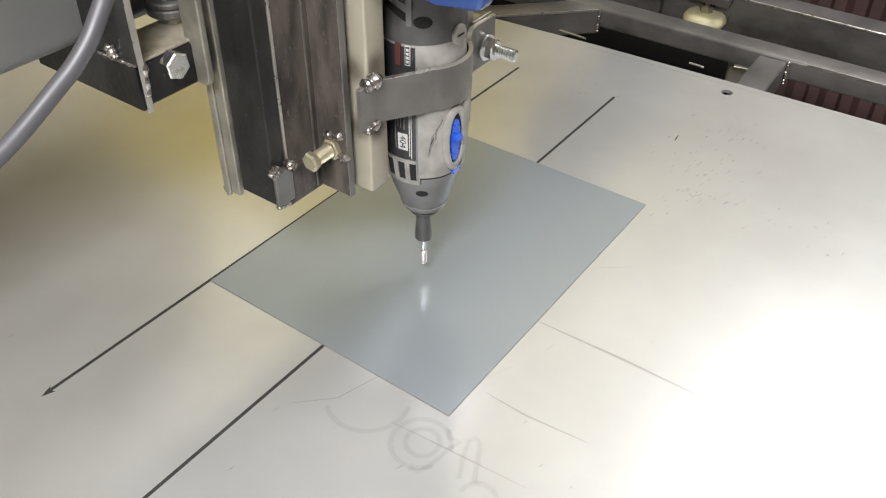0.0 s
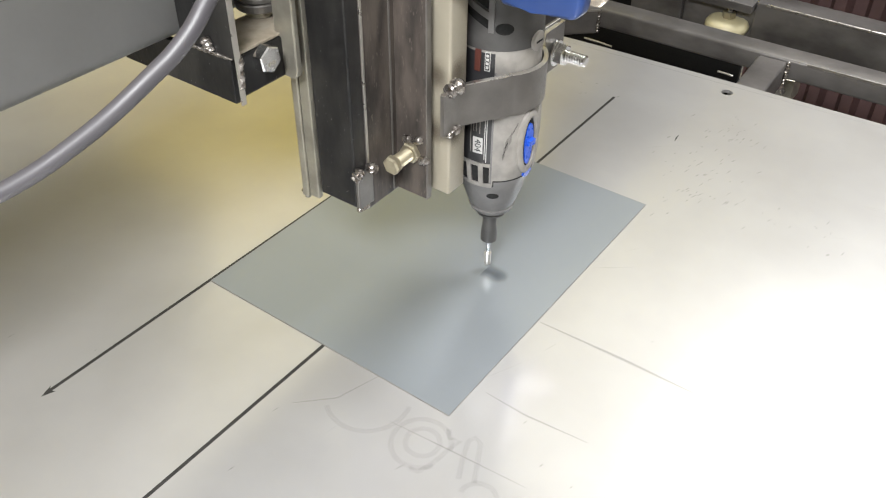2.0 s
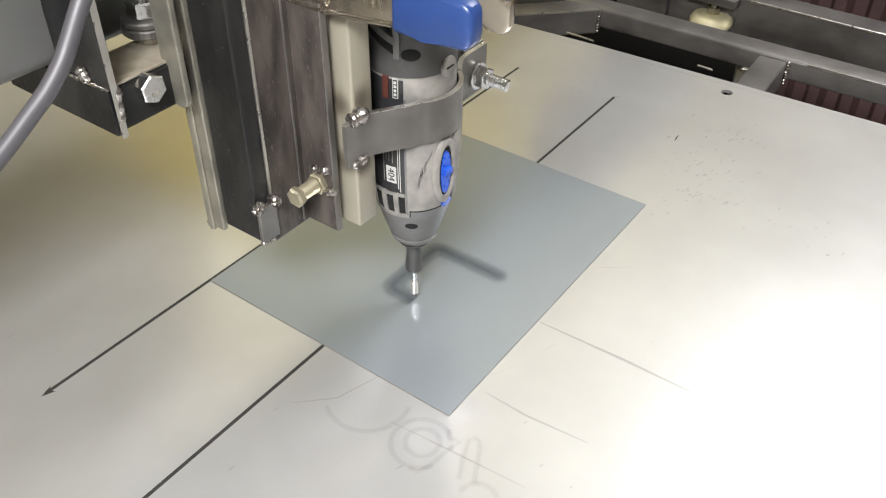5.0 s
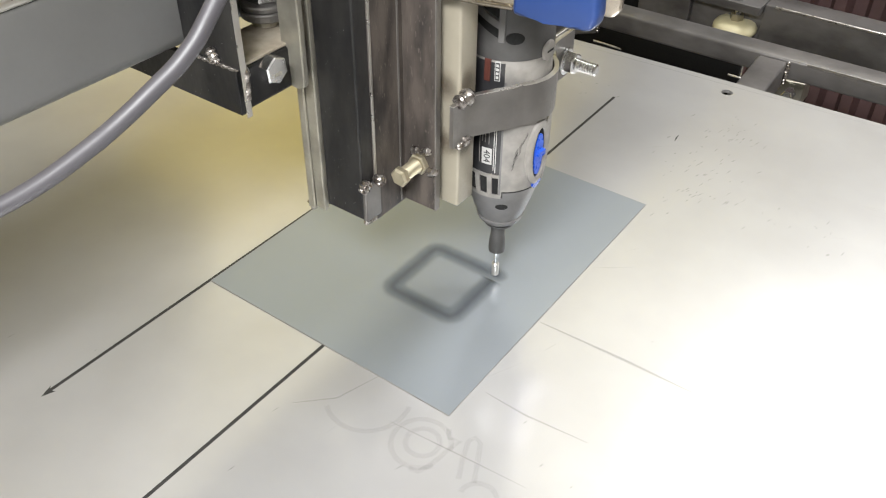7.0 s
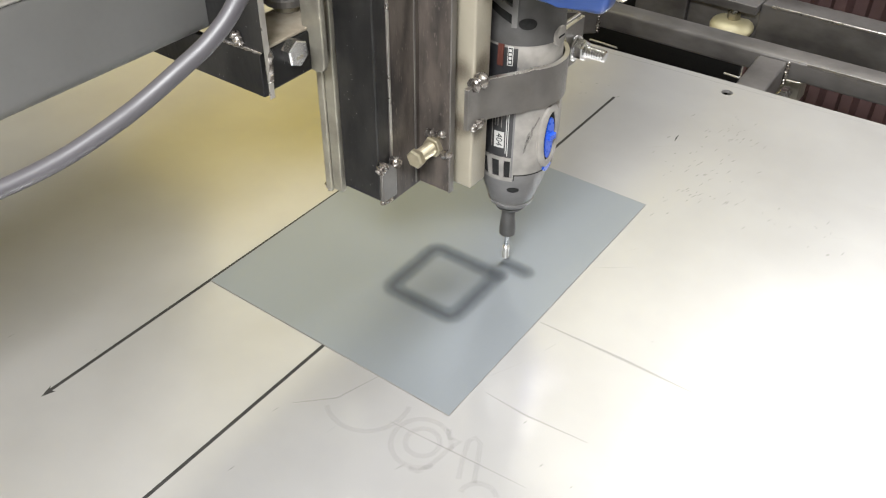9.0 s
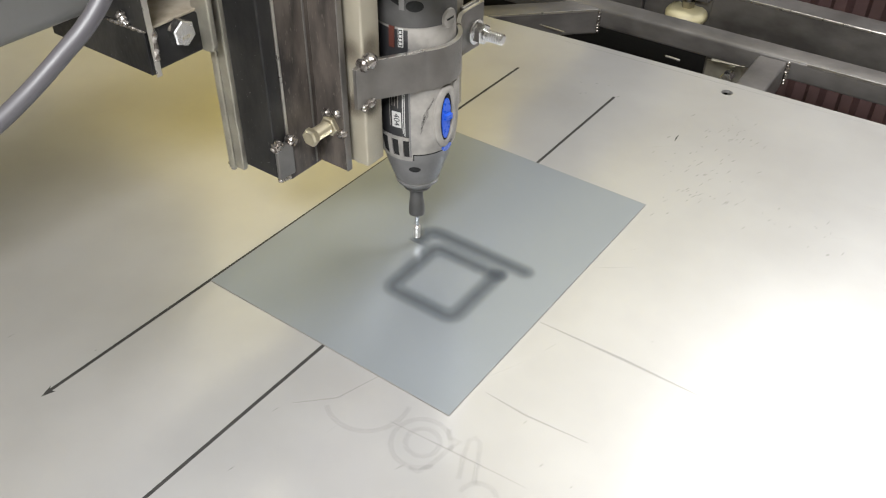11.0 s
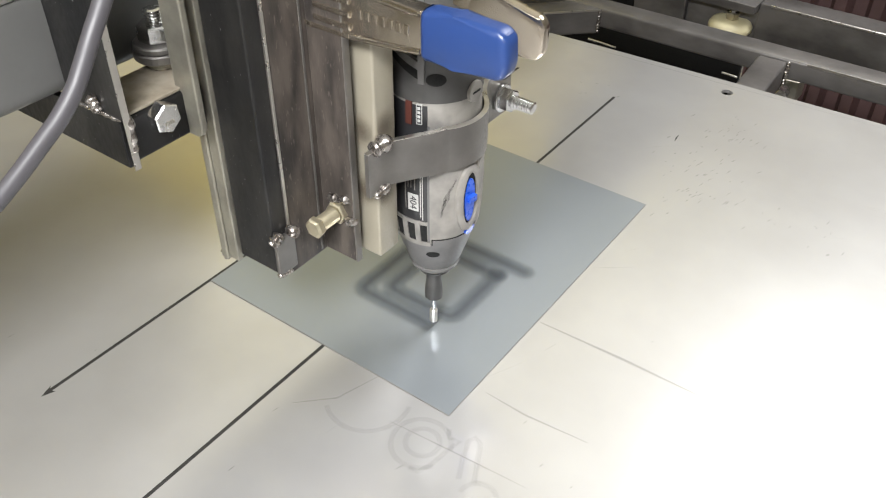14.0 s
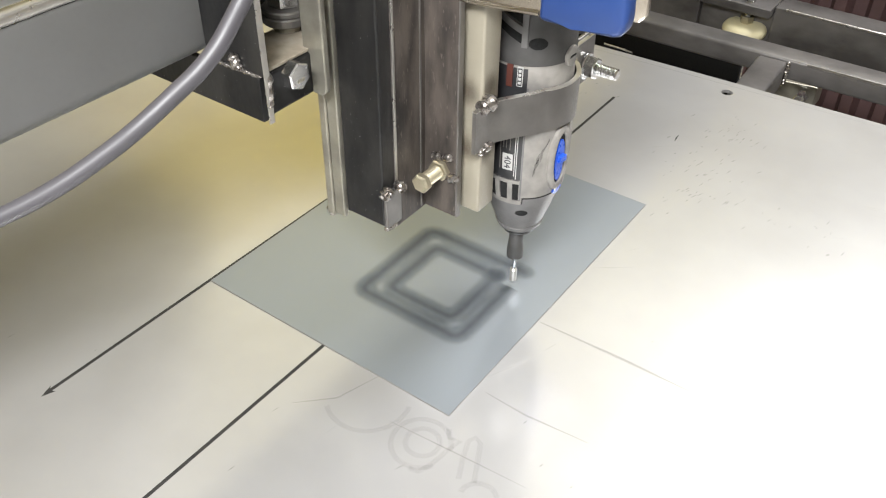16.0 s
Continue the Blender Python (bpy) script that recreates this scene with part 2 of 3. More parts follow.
def ribbon(path, z0, z1, thick, bevel=0.4):
    """A flat bar on edge, bent along a path in plan."""
    left, right = [], []
    for k, (x, y) in enumerate(path):
        xa, ya = path[max(0, k - 1)]
        xb, yb = path[min(len(path) - 1, k + 1)]
        d = math.hypot(xb - xa, yb - ya)
        nx, ny = (yb - ya) / d * thick, -(xb - xa) / d * thick
        left.append((x, y))
        right.append((x + nx, y + ny))
    b = bmesh.new()
    rows = [[b.verts.new((*p, z)) for p, z in ((left[k], z0), (right[k], z0), (right[k], z1), (left[k], z1))] for k in range(len(path))]
    for a, c in zip(rows, rows[1:]):
        for k in range(4):
            b.faces.new((a[k], a[(k + 1) % 4], c[(k + 1) % 4], c[k]))
    b.faces.new(rows[0])
    b.faces.new(rows[-1][::-1])
    return b


def sweep(points, r, seg=14, bm=None):
    """A round bar along a smooth line of points."""
    b = bmesh.new()
    pts = [Vector(p) for p in points]
    rings, side = [], None
    for k, p in enumerate(pts):
        d = (pts[min(k + 1, len(pts) - 1)] - pts[max(k - 1, 0)]).normalized()
        if side is None:
            side = d.orthogonal().normalized()
        side = (side - d * side.dot(d)).normalized()
        up = d.cross(side)
        rings.append([b.verts.new(p + r * (side * math.cos(2 * math.pi * j / seg) + up * math.sin(2 * math.pi * j / seg))) for j in range(seg)])
    for lo, hi in zip(rings, rings[1:]):
        for j in range(seg):
            b.faces.new((lo[j], lo[(j + 1) % seg], hi[(j + 1) % seg], hi[j]))
    b.faces.new(rings[0][::-1])
    b.faces.new(rings[-1])
    return add(bm, b) if bm else b


def bead(a, c, r, n, seed):
    """A weld bead: one rippled, lumpy run from a to c."""
    a, c = Vector(a), Vector(c)
    b = bmesh.new()
    d = (c - a).normalized()
    side = d.orthogonal().normalized()
    up = d.cross(side)
    steps, seg, rings = 4 * n + 4, 14, []
    for k in range(steps + 1):
        u = k / steps
        p = (a - d * r * 0.7).lerp(c + d * r * 0.7, u)
        cap = math.sqrt(max(0.02, 1 - abs(2 * u - 1) ** 5))
        lump = 1 + 0.16 * math.sin(u * n * 2 * math.pi) + 0.25 * noise.noise(p * 0.35 + Vector((seed, 0, 0)))
        rings.append([b.verts.new(p + r * cap * (lump + 0.18 * noise.noise(p * 0.6 + Vector((j * 0.9, seed, 0)))) *
                                  (side * math.cos(2 * math.pi * j / seg) + up * math.sin(2 * math.pi * j / seg))) for j in range(seg)])
    for lo, hi in zip(rings, rings[1:]):
        for j in range(seg):
            b.faces.new((lo[j], lo[(j + 1) % seg], hi[(j + 1) % seg], hi[j]))
    b.faces.new(rings[0][::-1])
    b.faces.new(rings[-1])
    return b


def curved(cx, cy, radius, a0, a1, z0, z1, thick, na=10, nz=4, bm=None, slope=0.0):
    """A patch proud of a round body; radius is a function of height; angles in degrees."""
    b = bmesh.new()

    def grid(extra):
        return [[b.verts.new((cx + (radius(z) + extra) * math.cos(radians(a)), cy + (radius(z) + extra) * math.sin(radians(a)), z + slope * (a - a0)))
                 for a in (a0 + (a1 - a0) * i / na for i in range(na + 1))] for z in (z0 + (z1 - z0) * j / nz for j in range(nz + 1))]

    g0, g1 = grid(-1.0), grid(thick)
    for j in range(nz):
        for i in range(na):
            b.faces.new((g1[j][i], g1[j][i + 1], g1[j + 1][i + 1], g1[j + 1][i]))
            b.faces.new((g0[j][i], g0[j + 1][i], g0[j + 1][i + 1], g0[j][i + 1]))
    for j in range(nz):
        b.faces.new((g0[j][0], g1[j][0], g1[j + 1][0], g0[j + 1][0]))
        b.faces.new((g0[j][na], g0[j + 1][na], g1[j + 1][na], g1[j][na]))
    for i in range(na):
        b.faces.new((g0[0][i], g0[0][i + 1], g1[0][i + 1], g1[0][i]))
        b.faces.new((g0[nz][i], g1[nz][i], g1[nz][i + 1], g0[nz][i + 1]))
    return add(bm, b) if bm else b


def oval(cx, cy, radius, a, z, ra, rz, thick, n=24):
    """An oval spot on a round body, ra degrees by rz millimetres."""
    b = bmesh.new()

    def ring(extra):
        out = []
        for k in range(n):
            q = 2 * math.pi * k / n
            zz, aa = z + rz * math.sin(q), radians(a + ra * math.cos(q))
            r = radius(zz) + extra
            out.append(b.verts.new((cx + r * math.cos(aa), cy + r * math.sin(aa), zz)))
        return out

    lo, hi = ring(-0.8), ring(thick)
    r = radius(z) + thick
    top = b.verts.new((cx + r * math.cos(radians(a)), cy + r * math.sin(radians(a)), z))
    for k in range(n):
        b.faces.new((lo[k], lo[(k + 1) % n], hi[(k + 1) % n], hi[k]))
        b.faces.new((hi[k], hi[(k + 1) % n], top))
    return b


def oval_ring(cx, cy, radius, a, z, ra, rz, wide_a, wide_z, thick, n=36):
    """A raised oval rim on a round body, rounded across; ra degrees by rz millimetres inside."""
    b = bmesh.new()
    rings = []
    for u, lift in ((0.0, -0.8), (0.0, 0.7), (0.2, 1.0), (0.6, 1.0), (0.85, 0.7), (1.0, -0.8)):
        row = []
        for k in range(n):
            q = 2 * math.pi * k / n
            zz, aa = z + (rz + wide_z * u) * math.sin(q), radians(a + (ra + wide_a * u) * math.cos(q))
            r = radius(zz) + (thick * lift if lift > 0 else lift)
            row.append(b.verts.new((cx + r * math.cos(aa), cy + r * math.sin(aa), zz)))
        rings.append(row)
    for lo, hi in zip(rings, rings[1:] + rings[:1]):
        for k in range(n):
            b.faces.new((lo[k], lo[(k + 1) % n], hi[(k + 1) % n], hi[k]))
    return b


# ---- the room ----
def build_room():
    def shell(name, x0, x1, y0, y1, z0, z1, m, label, cat):
        return tagged(part(name, box(x0, x1, y0, y1, z0, z1), m, unit=1.0), label, cat, kind="structure")

    shell("floor", -3.2, 3.2, -2.7, 3.4, -1.0, -0.9, CONCRETE, "grey concrete workshop floor", "floor")
    shell("ceiling", -1.35, 3.2, -2.7, 3.4, 1.9, 2.0, CEIL, "white board ceiling over the workshop", "ceiling")
    shell("ceiling_west", -3.2, -1.352, -2.7, 3.4, 1.9, 2.0, WALL_TAN, "tan board ceiling over the workshop", "ceiling")
    # Both trays are out of view; the second one carries the added fill.
    for name, (x, y, z), hx, hy in (("key_and_fill_tray", LAMP, 660, 460), ("key_and_fill_tray", REAR_FILL, 230, 190)):
        light = thing(name, "unseen white lamp tray hanging from the ceiling", "ceiling light")
        light.location = (x, y, z)
        part("tray", box(-hx, hx, -hy, hy, 20, 45, 4), CEIL, light)
        for sx in (-hx * 0.75, hx * 0.75):
            part("hanger", rod((sx, 0, 45), "z", 1900 - 1000 * z - 45, 4), ZINC, light)
    # Housing for the added ceiling fill, out of view.
    panel = thing("ceiling_fill_panel", "unseen white fill panel added under the ceiling", "ceiling light")
    panel.matrix_basis = pose(*PANEL, 0, 0, 33)
    part("housing", box(-1120, 1120, -1420, 1420, 4, 40, 3), CEIL, panel)
    # Unseen dark board, cut to shape the dark patch that the plate reflects.
    shelf = thing("mirrored_dark_shape", "unseen dark board added for the plate to mirror", "shelf")
    part("board", prism([(-2980, 300), (-1900, 420), (-1400, 750), (-1660, 1170), (-1950, 1390), (-2980, 1430)], 1560, 1600, 3), MIRROR_DARK, shelf)
    for x in (-2900, -1950):
        part("hanger", box(x - 20, x + 20, 1120, 1160, 1600, 1900, 2), MIRROR_DARK, shelf)
    shell("wall_west", -3.2, -3.0, -2.7, 3.4, -0.9, 1.9, WALL_TAN, "tan painted workshop wall", "wall")
    shell("wall_east", 3.0, 3.2, -2.7, 3.4, -0.9, 1.9, WALL_GREY, "pale grey painted workshop wall", "wall")
    shell("wall_north", -3.0, 3.0, 3.2, 3.4, -0.9, 1.9, WALL_GREY, "pale grey painted workshop wall", "wall")
    shell("wall_south", -3.0, 3.0, -2.7, -2.5, -0.9, 1.9, WALL_GREY, "pale grey painted workshop wall", "wall")

    # Unseen pole and base, added under the warm corner fill.
    corner = thing("corner_fill_stand", "unseen black stand added for the corner fill lamp", "floor lamp")
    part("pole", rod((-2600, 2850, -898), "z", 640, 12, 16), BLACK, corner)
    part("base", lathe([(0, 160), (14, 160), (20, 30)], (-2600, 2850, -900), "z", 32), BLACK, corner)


build_room()


# ---- the table ----
def build_plate():
    plate = thing("table_plate", "large dull scratched steel plate on a tube frame", "table top")
    far = [(-600, 489), (-94.7, 511.4), (36.4, 521), (195, 528.6), (342, 534.4), (700, 552)]
    pts = [(-600, -650), (700, -650)] + far[::-1]
    b = prism(pts, -3.2, 0)
    surface = part("plate", b, STEEL_PLATE, plate)
    cut = part("plate_hole", rod((196.5, 505.0, -8), "z", 16, 5.6, 28), BLACK, None)
    md = surface.modifiers.new("hole", "BOOLEAN")
    md.operation, md.object, md.solver = "DIFFERENCE", cut, "EXACT"
    bpy.context.view_layer.update()
    me = bpy.data.meshes.new_from_object(surface.evaluated_get(bpy.context.evaluated_depsgraph_get()))
    surface.modifiers.clear()
    surface.data = me
    bpy.data.objects.remove(cut)
    for a, c in (((-2.5, -137), (0.5, 424.6)), ((111.5, -175), (110.1, 428.5))):
        d = Vector((c[0] - a[0], c[1] - a[1])).normalized()
        n = Vector((-d.y, d.x)) * 1.25
        part("marker_line", prism([(a[0] + n.x, a[1] + n.y), (a[0] - n.x, a[1] - n.y), (c[0] - n.x, c[1] - n.y), (c[0] + n.x, c[1] + n.y)], -0.2, 0.12),
             MARKER, plate, "black marker line")
    part("arrow_head", prism([(-2.5, -141), (1.0, -133), (-2.5, -135), (-5.6, -132)], -0.2, 0.13), MARKER, plate, "black marker tick")
    # rubbed dark lines, bright scratches, flecks and smeared outlines
    def stroke(name, pts, width, m, lift, label=""):
        left, right = [], []
        for k, (x, y) in enumerate(pts):
            (xa, ya), (xb, yb) = pts[max(0, k - 1)], pts[min(len(pts) - 1, k + 1)]
            d = math.hypot(xb - xa, yb - ya)
            taper = 0.35 if (k in (0, len(pts) - 1) and len(pts) < 5) else 1.0
            nx, ny = -(yb - ya) / d * width * taper / 2, (xb - xa) / d * width * taper / 2
            left.append((x + nx, y + ny))
            right.append((x - nx, y - ny))
        b = bmesh.new()
        lo = [b.verts.new((*p, lift)) for p in left]
        ro = [b.verts.new((*p, lift)) for p in right]
        for k in range(len(pts) - 1):
            b.faces.new((lo[k], ro[k], ro[k + 1], lo[k + 1]))
        part(name, b, m, plate, label)

    for k, (w, pts) in enumerate(((2.6, ((218, 107), (280, 109), (338, 109))), (1.6, ((224, 30), (254, 29), (296, 33))), (1.0, ((189, -25), (234, -21), (283, -17))),
                                  (1.0, ((-20, 507), (138, 517), (344, 527))), (1.2, ((130, -50), (150, -30), (160, 2))))):
        stroke("rubbed_line", pts, w, LINE_GREY, 0.10 + 0.01 * k, "faint grey rubbed line")
    for k, (w, pts) in enumerate(((1.3, ((217, 42), (229, 67), (238, 95))), (0.8, ((162, -61), (165, -45))), (0.9, ((178, 362), (185, 370), (202, 384))),
                                  (0.9, ((218, 181), (232, 191), (245, 202))), (0.7, ((215, 184), (224, 201))), (0.7, ((264, 319), (272, 325))),
                                  (0.9, ((353, 383), (379, 391))), (1.0, ((357, 376), (382, 379))), (0.7, ((363, 385), (380, 387))),
                                  (0.6, ((327, 316), (363, 332))), (0.6, ((230, 214), (238, 225))), (0.5, ((141, 318), (144, 325))),
                                  (0.5, ((215, 396), (236, 410))), (0.5, ((150, -85), (158, -70))))):
        stroke("scratch", pts, w, SCRATCH, 0.14 + 0.01 * k, "bright scratch")
    stroke("pen_tick", ((193, 388), (192, 394), (192, 399)), 1.3, MARKER, 0.2, "black pen tick")

    def arc(cx, cy, r, a0, a1, n=28):
        return [(cx + r * math.cos(radians(a0 + (a1 - a0) * k / n)), cy + r * math.sin(radians(a0 + (a1 - a0) * k / n))) for k in range(n + 1)]

    smears = (arc(214.5, -27, 18.5, 20, 330), arc(215, -26, 10.5, 0, 359), [(222, -8), (226, -14), (233, -12), (231, -22), (229, -36), (226, -45), (220, -46)],
              [(248, -35), (241, -20), (237, -9), (239, -4), (244, -6), (250, -18), (257, -32)], arc(166, -18, 27, -130, 20), arc(265, -40, 11, 40, 190))
    for k, pts in enumerate(smears):
        stroke("smear", pts, 3.4, PENCIL, 0.05 + 0.008 * k, "pale grey smeared outline")
    rnd = random.Random(5)
    spots = [(215, -49), (257, 24), (282, 2), (304, -1), (290, 136), (385, 224), (125, -60), (136, -108), (-9, -95), (-67, -121), (307, 341), (349, 325), (367, 312)]
    for cx, cy, sx, sy, n in ((232, 428, 26, 24, 26), (234, 352, 24, 26, 20), (238, 312, 16, 22, 14), (285, 322, 32, 20, 12), (355, 320, 24, 18, 7), (95, 430, 24, 18, 6), (215, 395, 40, 50, 12)):
        spots += [(cx + rnd.gauss(0, 0.6) * sx, cy + rnd.gauss(0, 0.6) * sy) for _ in range(n)]
    b = bmesh.new()
    for k, (x, y) in enumerate(spots):
        L, w, a = rnd.uniform(1.2, 4.6), rnd.uniform(0.25, 0.5), radians(rnd.uniform(68, 84))
        vs = [b.verts.new((x + L * math.cos(a + q) * (1 if q in (0, math.pi) else w / L), y + L * math.sin(a + q) * (1 if q in (0, math.pi) else w / L), 0.09 + 0.001 * k))
              for q in (0, math.pi / 2, math.pi, -math.pi / 2)]
        b.faces.new(vs)
    specks = bmesh.new()
    for k in range(46):
        cx, cy, sx, sy = ((60, 392, 40, 34), (120, 380, 30, 40), (20, 330, 40, 60), (300, 250, 70, 90))[k % 4]
        x, y, r, a = cx + rnd.gauss(0, 0.6) * sx, cy + rnd.gauss(0, 0.6) * sy, rnd.uniform(0.25, 0.7), rnd.uniform(0, 3)
        if -2 < x < 218 and y < 282:
            continue
        specks.faces.new([specks.verts.new((x + r * math.cos(a + q), y + r * (0.4 + 0.5 * (k % 2)) * math.sin(a + q), 0.3 + 0.002 * k)) for q in (0, 1.3, 2.6, 3.9, 5.2)])
    tagged(part("metal_specks", specks, SCRATCH, plate, "tiny bright metal specks"), kind="stuff")
    tagged(part("dirt_flecks", b, FLECK, plate, "small dark flecks of dirt"), kind="stuff")
    return plate


build_plate()
SHEET_W, SHEET_L, SHEET_Z = 215.9, 279.4, 0.9
sheet = thing("sheet_metal_blank", "grey sheet steel blank lying on the table plate", "metal sheet")
part("blank", box(0, SHEET_W, 0, SHEET_L, 0.35, SHEET_Z), SHEET, sheet)
# Dark strips round the blank paint the thin shadow gap along its sides.
for ex0, ex1, ey0, ey1 in ((-0.3, -0.05, -0.3, SHEET_L + 0.3), (SHEET_W + 0.05, SHEET_W + 0.3, -0.3, SHEET_L + 0.3), (-0.05, SHEET_W + 0.05, -0.3, -0.05),
                           (-0.05, SHEET_W + 0.05, SHEET_L + 0.05, SHEET_L + 0.3)):
    part("gap_shade_strip", box(ex0, ex1, ey0, ey1, 0.1, SHEET_Z - 0.06), GAP_SHADE, sheet, "dark strip for the shadow gap round the sheet")


def build_frame():
    frame_ob = thing("tube_bench", "welded grey square steel tube bench under the plate", "bench")

    def tube(name, a, c, width, height, top, label=""):
        a, c = Vector(a), Vector(c)
        L = (c - a).length
        b = box(0, L, -width / 2, width / 2, top - height, top, 3.0, 3)
        b.transform(Matrix.Translation((a.x, a.y, 0)) @ Matrix.Rotation(math.atan2(c.y - a.y, c.x - a.x), 4, "Z"))
        return part(name, b, FRAME_GREY, frame_ob, label, smooth=True)

    tube("rail_tube", (-420, 625.5), (760, 650), 32, 23, -4, "long square rail tube with a bright edge strip")
    tube("cross_tube", (229, 120), (205, 617), 31, 31, -4.2)
    tube("corner_brace", (-172, 473), (-16, 629), 32, 31, -4.4)
    tube("cross_tube", (-330, -640), (-360, 575), 31, 38, -4.2)
    # Bright strips painted in for the highlights along brace and rail edges.
    part("brace_highlight", prism([(-159.6, 463.2), (-158.6, 462.2), (-4.6, 616.2), (-5.6, 617.2)], -6.0, -4.0), EDGE, frame_ob, "bright strip for an edge highlight")
    part("rail_highlight", prism([(240, 624.4), (240, 622.6), (760, 633.4), (760, 635.2)], -6.0, -3.8), EDGE, frame_ob, "bright strip for an edge highlight")
    part("weld", bead((222, 620, -7), (222, 617, -30), 2.6, 8, 3), WELD, frame_ob, smooth=True)
    part("weld", bead((-6, 618, -6), (-6, 617, -33), 2.6, 8, 9), WELD, frame_ob, smooth=True)
    for x, y in ((-340, -560), (560, -560), (-380, 585), (640, 655)):
        part("leg", box(x - 19, x + 19, y - 19, y + 19, -900, -42, 2), FRAME_GREY, frame_ob)
    tube("front_tube", (-420, -600), (760, -600), 37, 38, -4)
    return frame_ob


build_frame()


# ---- moving machine: origins are at the tool tip's starting place ----
X0, Y0, Z0 = 0.1212, 0.0985, 0.0148
gantry = thing("gantry", "grey steel gantry beam with end plate and nylon roller", "machine gantry")
carriage = thing("carriage_bracket", "black welded steel bracket with zinc bolts on the gantry", "machine bracket")
slide = thing("vertical_slide", "dark steel slide with rusty angle iron and cream plastic blocks", "machine slide")
tool = thing("rotary_tool", "grey handheld rotary tool with blue switch strapped to the slide", "rotary tool")
clamp = thing("spring_clamp", "metal spring clamp with blue rubber grips gripping the slide", "clamp")
cord = thing("power_cord", "black rubber power cord hanging in front of the gantry", "cable")


def build_gantry():
    beam = part("beam", box(-190, -107, -620, 560, 199.2, 256.5, 9.0, 5), BEAM_GREY, gantry, smooth=True)
    # Bright strip stands in for the highlight on the beam's rounded upper corner.
    part("beam_highlight", box(-113.5, -106.0, -620, 560, 250.8, 257.2, 2.6, 4), EDGE, beam, "bright strip for the upper corner highlight")
    part("end_truck", box(-55, 420, 790, 832, -136, -75, 2.5, 3), FRAME_GREY, gantry, "dark steel end truck", smooth=True)
    # Highlight along the truck's front upper edge, drawn as a bright strip.
    part("truck_highlight", box(-40, 420, 788.8, 791.4, -77.5, -74.2, 0.8), EDGE, gantry, "bright strip for an edge highlight")
    part("roller_bracket", box(-160, -56, 775, 832, -88, -76, 1.0), FRAME_GREY, gantry)
    roller = part("roller", lathe([(-11, 16), (-11, 21), (-8, 27), (-2.5, 30.5), (2.5, 30.5), (8, 27), (11, 21), (11, 9)], (-89, 790, -117), "z", 40), ROLLER, gantry,
         "cream nylon roller", smooth=True)
    part("roller_nut", rod((-89, 790, -106), "z", 9, 9.5, 6, 0.8), BRASSY, roller)
    part("roller_bolt", thread((-89, 790, -100), "z", 36, 6, 1.8), ZINC, roller)
    part("under_arm", prism([(22, 575), (66, 583), (66, 615), (30, 615)], -100, -70, 1.5), GALV, gantry, "pale steel under arm")
    part("under_arm_cheek", box(20, 28, 577, 640, -100, -60, 1.0), BARE, gantry)
    part("under_bolt", rod((54, 560, -80), "y", 16, 7, 6, 0.8), ZINC, gantry)
    for x0, x1, y in ((-152, -117, 468), (5, 22, 482)):
        part("under_pin", sweep([(x0, y, -34), ((x0 + x1) / 2, y, -34), (x1, y + 1, -35)], 1.2, 10), ZINC, gantry, smooth=True)
    # uprights that carry the beam down to the end plates
    part("beam_end", box(-240, -107, 562, 830, 197.8, 256, 2.0), FRAME_GREY, gantry)
    part("upright", box(-240, -107, -660, -621, -40, 256, 2.0), FRAME_GREY, gantry)
    part("upright", box(-240, -160, 792, 830, -136, 197, 2.0), FRAME_GREY, gantry)
    part("truck_link", box(-160, -55, 800, 830, -136, -90, 2.0), FRAME_GREY, gantry)


build_gantry()


def build_carriage():
    # face plate, in two welded strips
    upright = Matrix(((1, 0, 0, 0), (0, 0, -1, 0), (0, 1, 0, 0), (0, 0, 0, 1)))
    b = prism([(-158, 174), (-65.5, 174), (-65.5, 200), (-105, 200), (-108, 197), (-158, 197)], 153.5, 157.5, 0.6)
    b.transform(upright)
    part("side_plate", b, MILL, carriage)
    part("side_plate", box(-103, -61.5, -157.5, -153.5, 201.5, 330, 0.6), MILL, carriage)
    # Bright strip drawn for the plate's lit edge.
    part("plate_highlight", box(-61.6, -60.8, -157.8, -154.2, 174.5, 330, 0.2), EDGE, carriage, "bright edge strip")
    part("arm", box(-100, -66, -153.5, -90, 175, 199, 1.5), MILL, carriage)
    part("arm_top", box(-99, -67, -153, -90, 199.2, 201, 0.5), PALE_RUST, carriage, "pale rusty upper face")
    part("weld", bead((-62, -155, 184), (-62, -154, 202), 2.0, 3, 11), WELD, carriage, smooth=True)
    part("weld", bead((-64, -157.6, 201), (-96, -157.6, 200), 1.1, 7, 21), WELD, carriage, smooth=True)
    part("weld", bead((-78, -159, 203), (-81, -159, 208), 2.6, 3, 31), WELD, carriage, smooth=True)
    bolt = part("hex_bolt", rod((-66, -135.2, 193.5), "x", 7.5, 7.9, 6, 0.8, turn=0.12), ZINC, carriage, "zinc hex bolt head")
    bm = bmesh.new()
    for k in range(5):
        box(-58.6, -58.35, -137.8 + k * 1.15, -137.1 + k * 1.15, 190.4, 192.2 + 0.6 * (k % 2), 0, bm=bm)
    part("bolt_marking", bm, GALV, bolt)
    part("stud", thread((-93, -108, 190), "z", 41, 4.5, 1.6), ZINC, carriage, "threaded zinc stud")
    part("washer", rod((-93, -108, 201.2), "z", 4.5, 8, 24, 0.6), GALV, carriage)
    part("washer", rod((-93, -108, 206), "z", 5, 13.5, 32, 0.8), BARE, carriage)
    part("washer", rod((-93, -108, 211.2), "z", 3.6, 13, 32, 0.8), BARE, carriage)
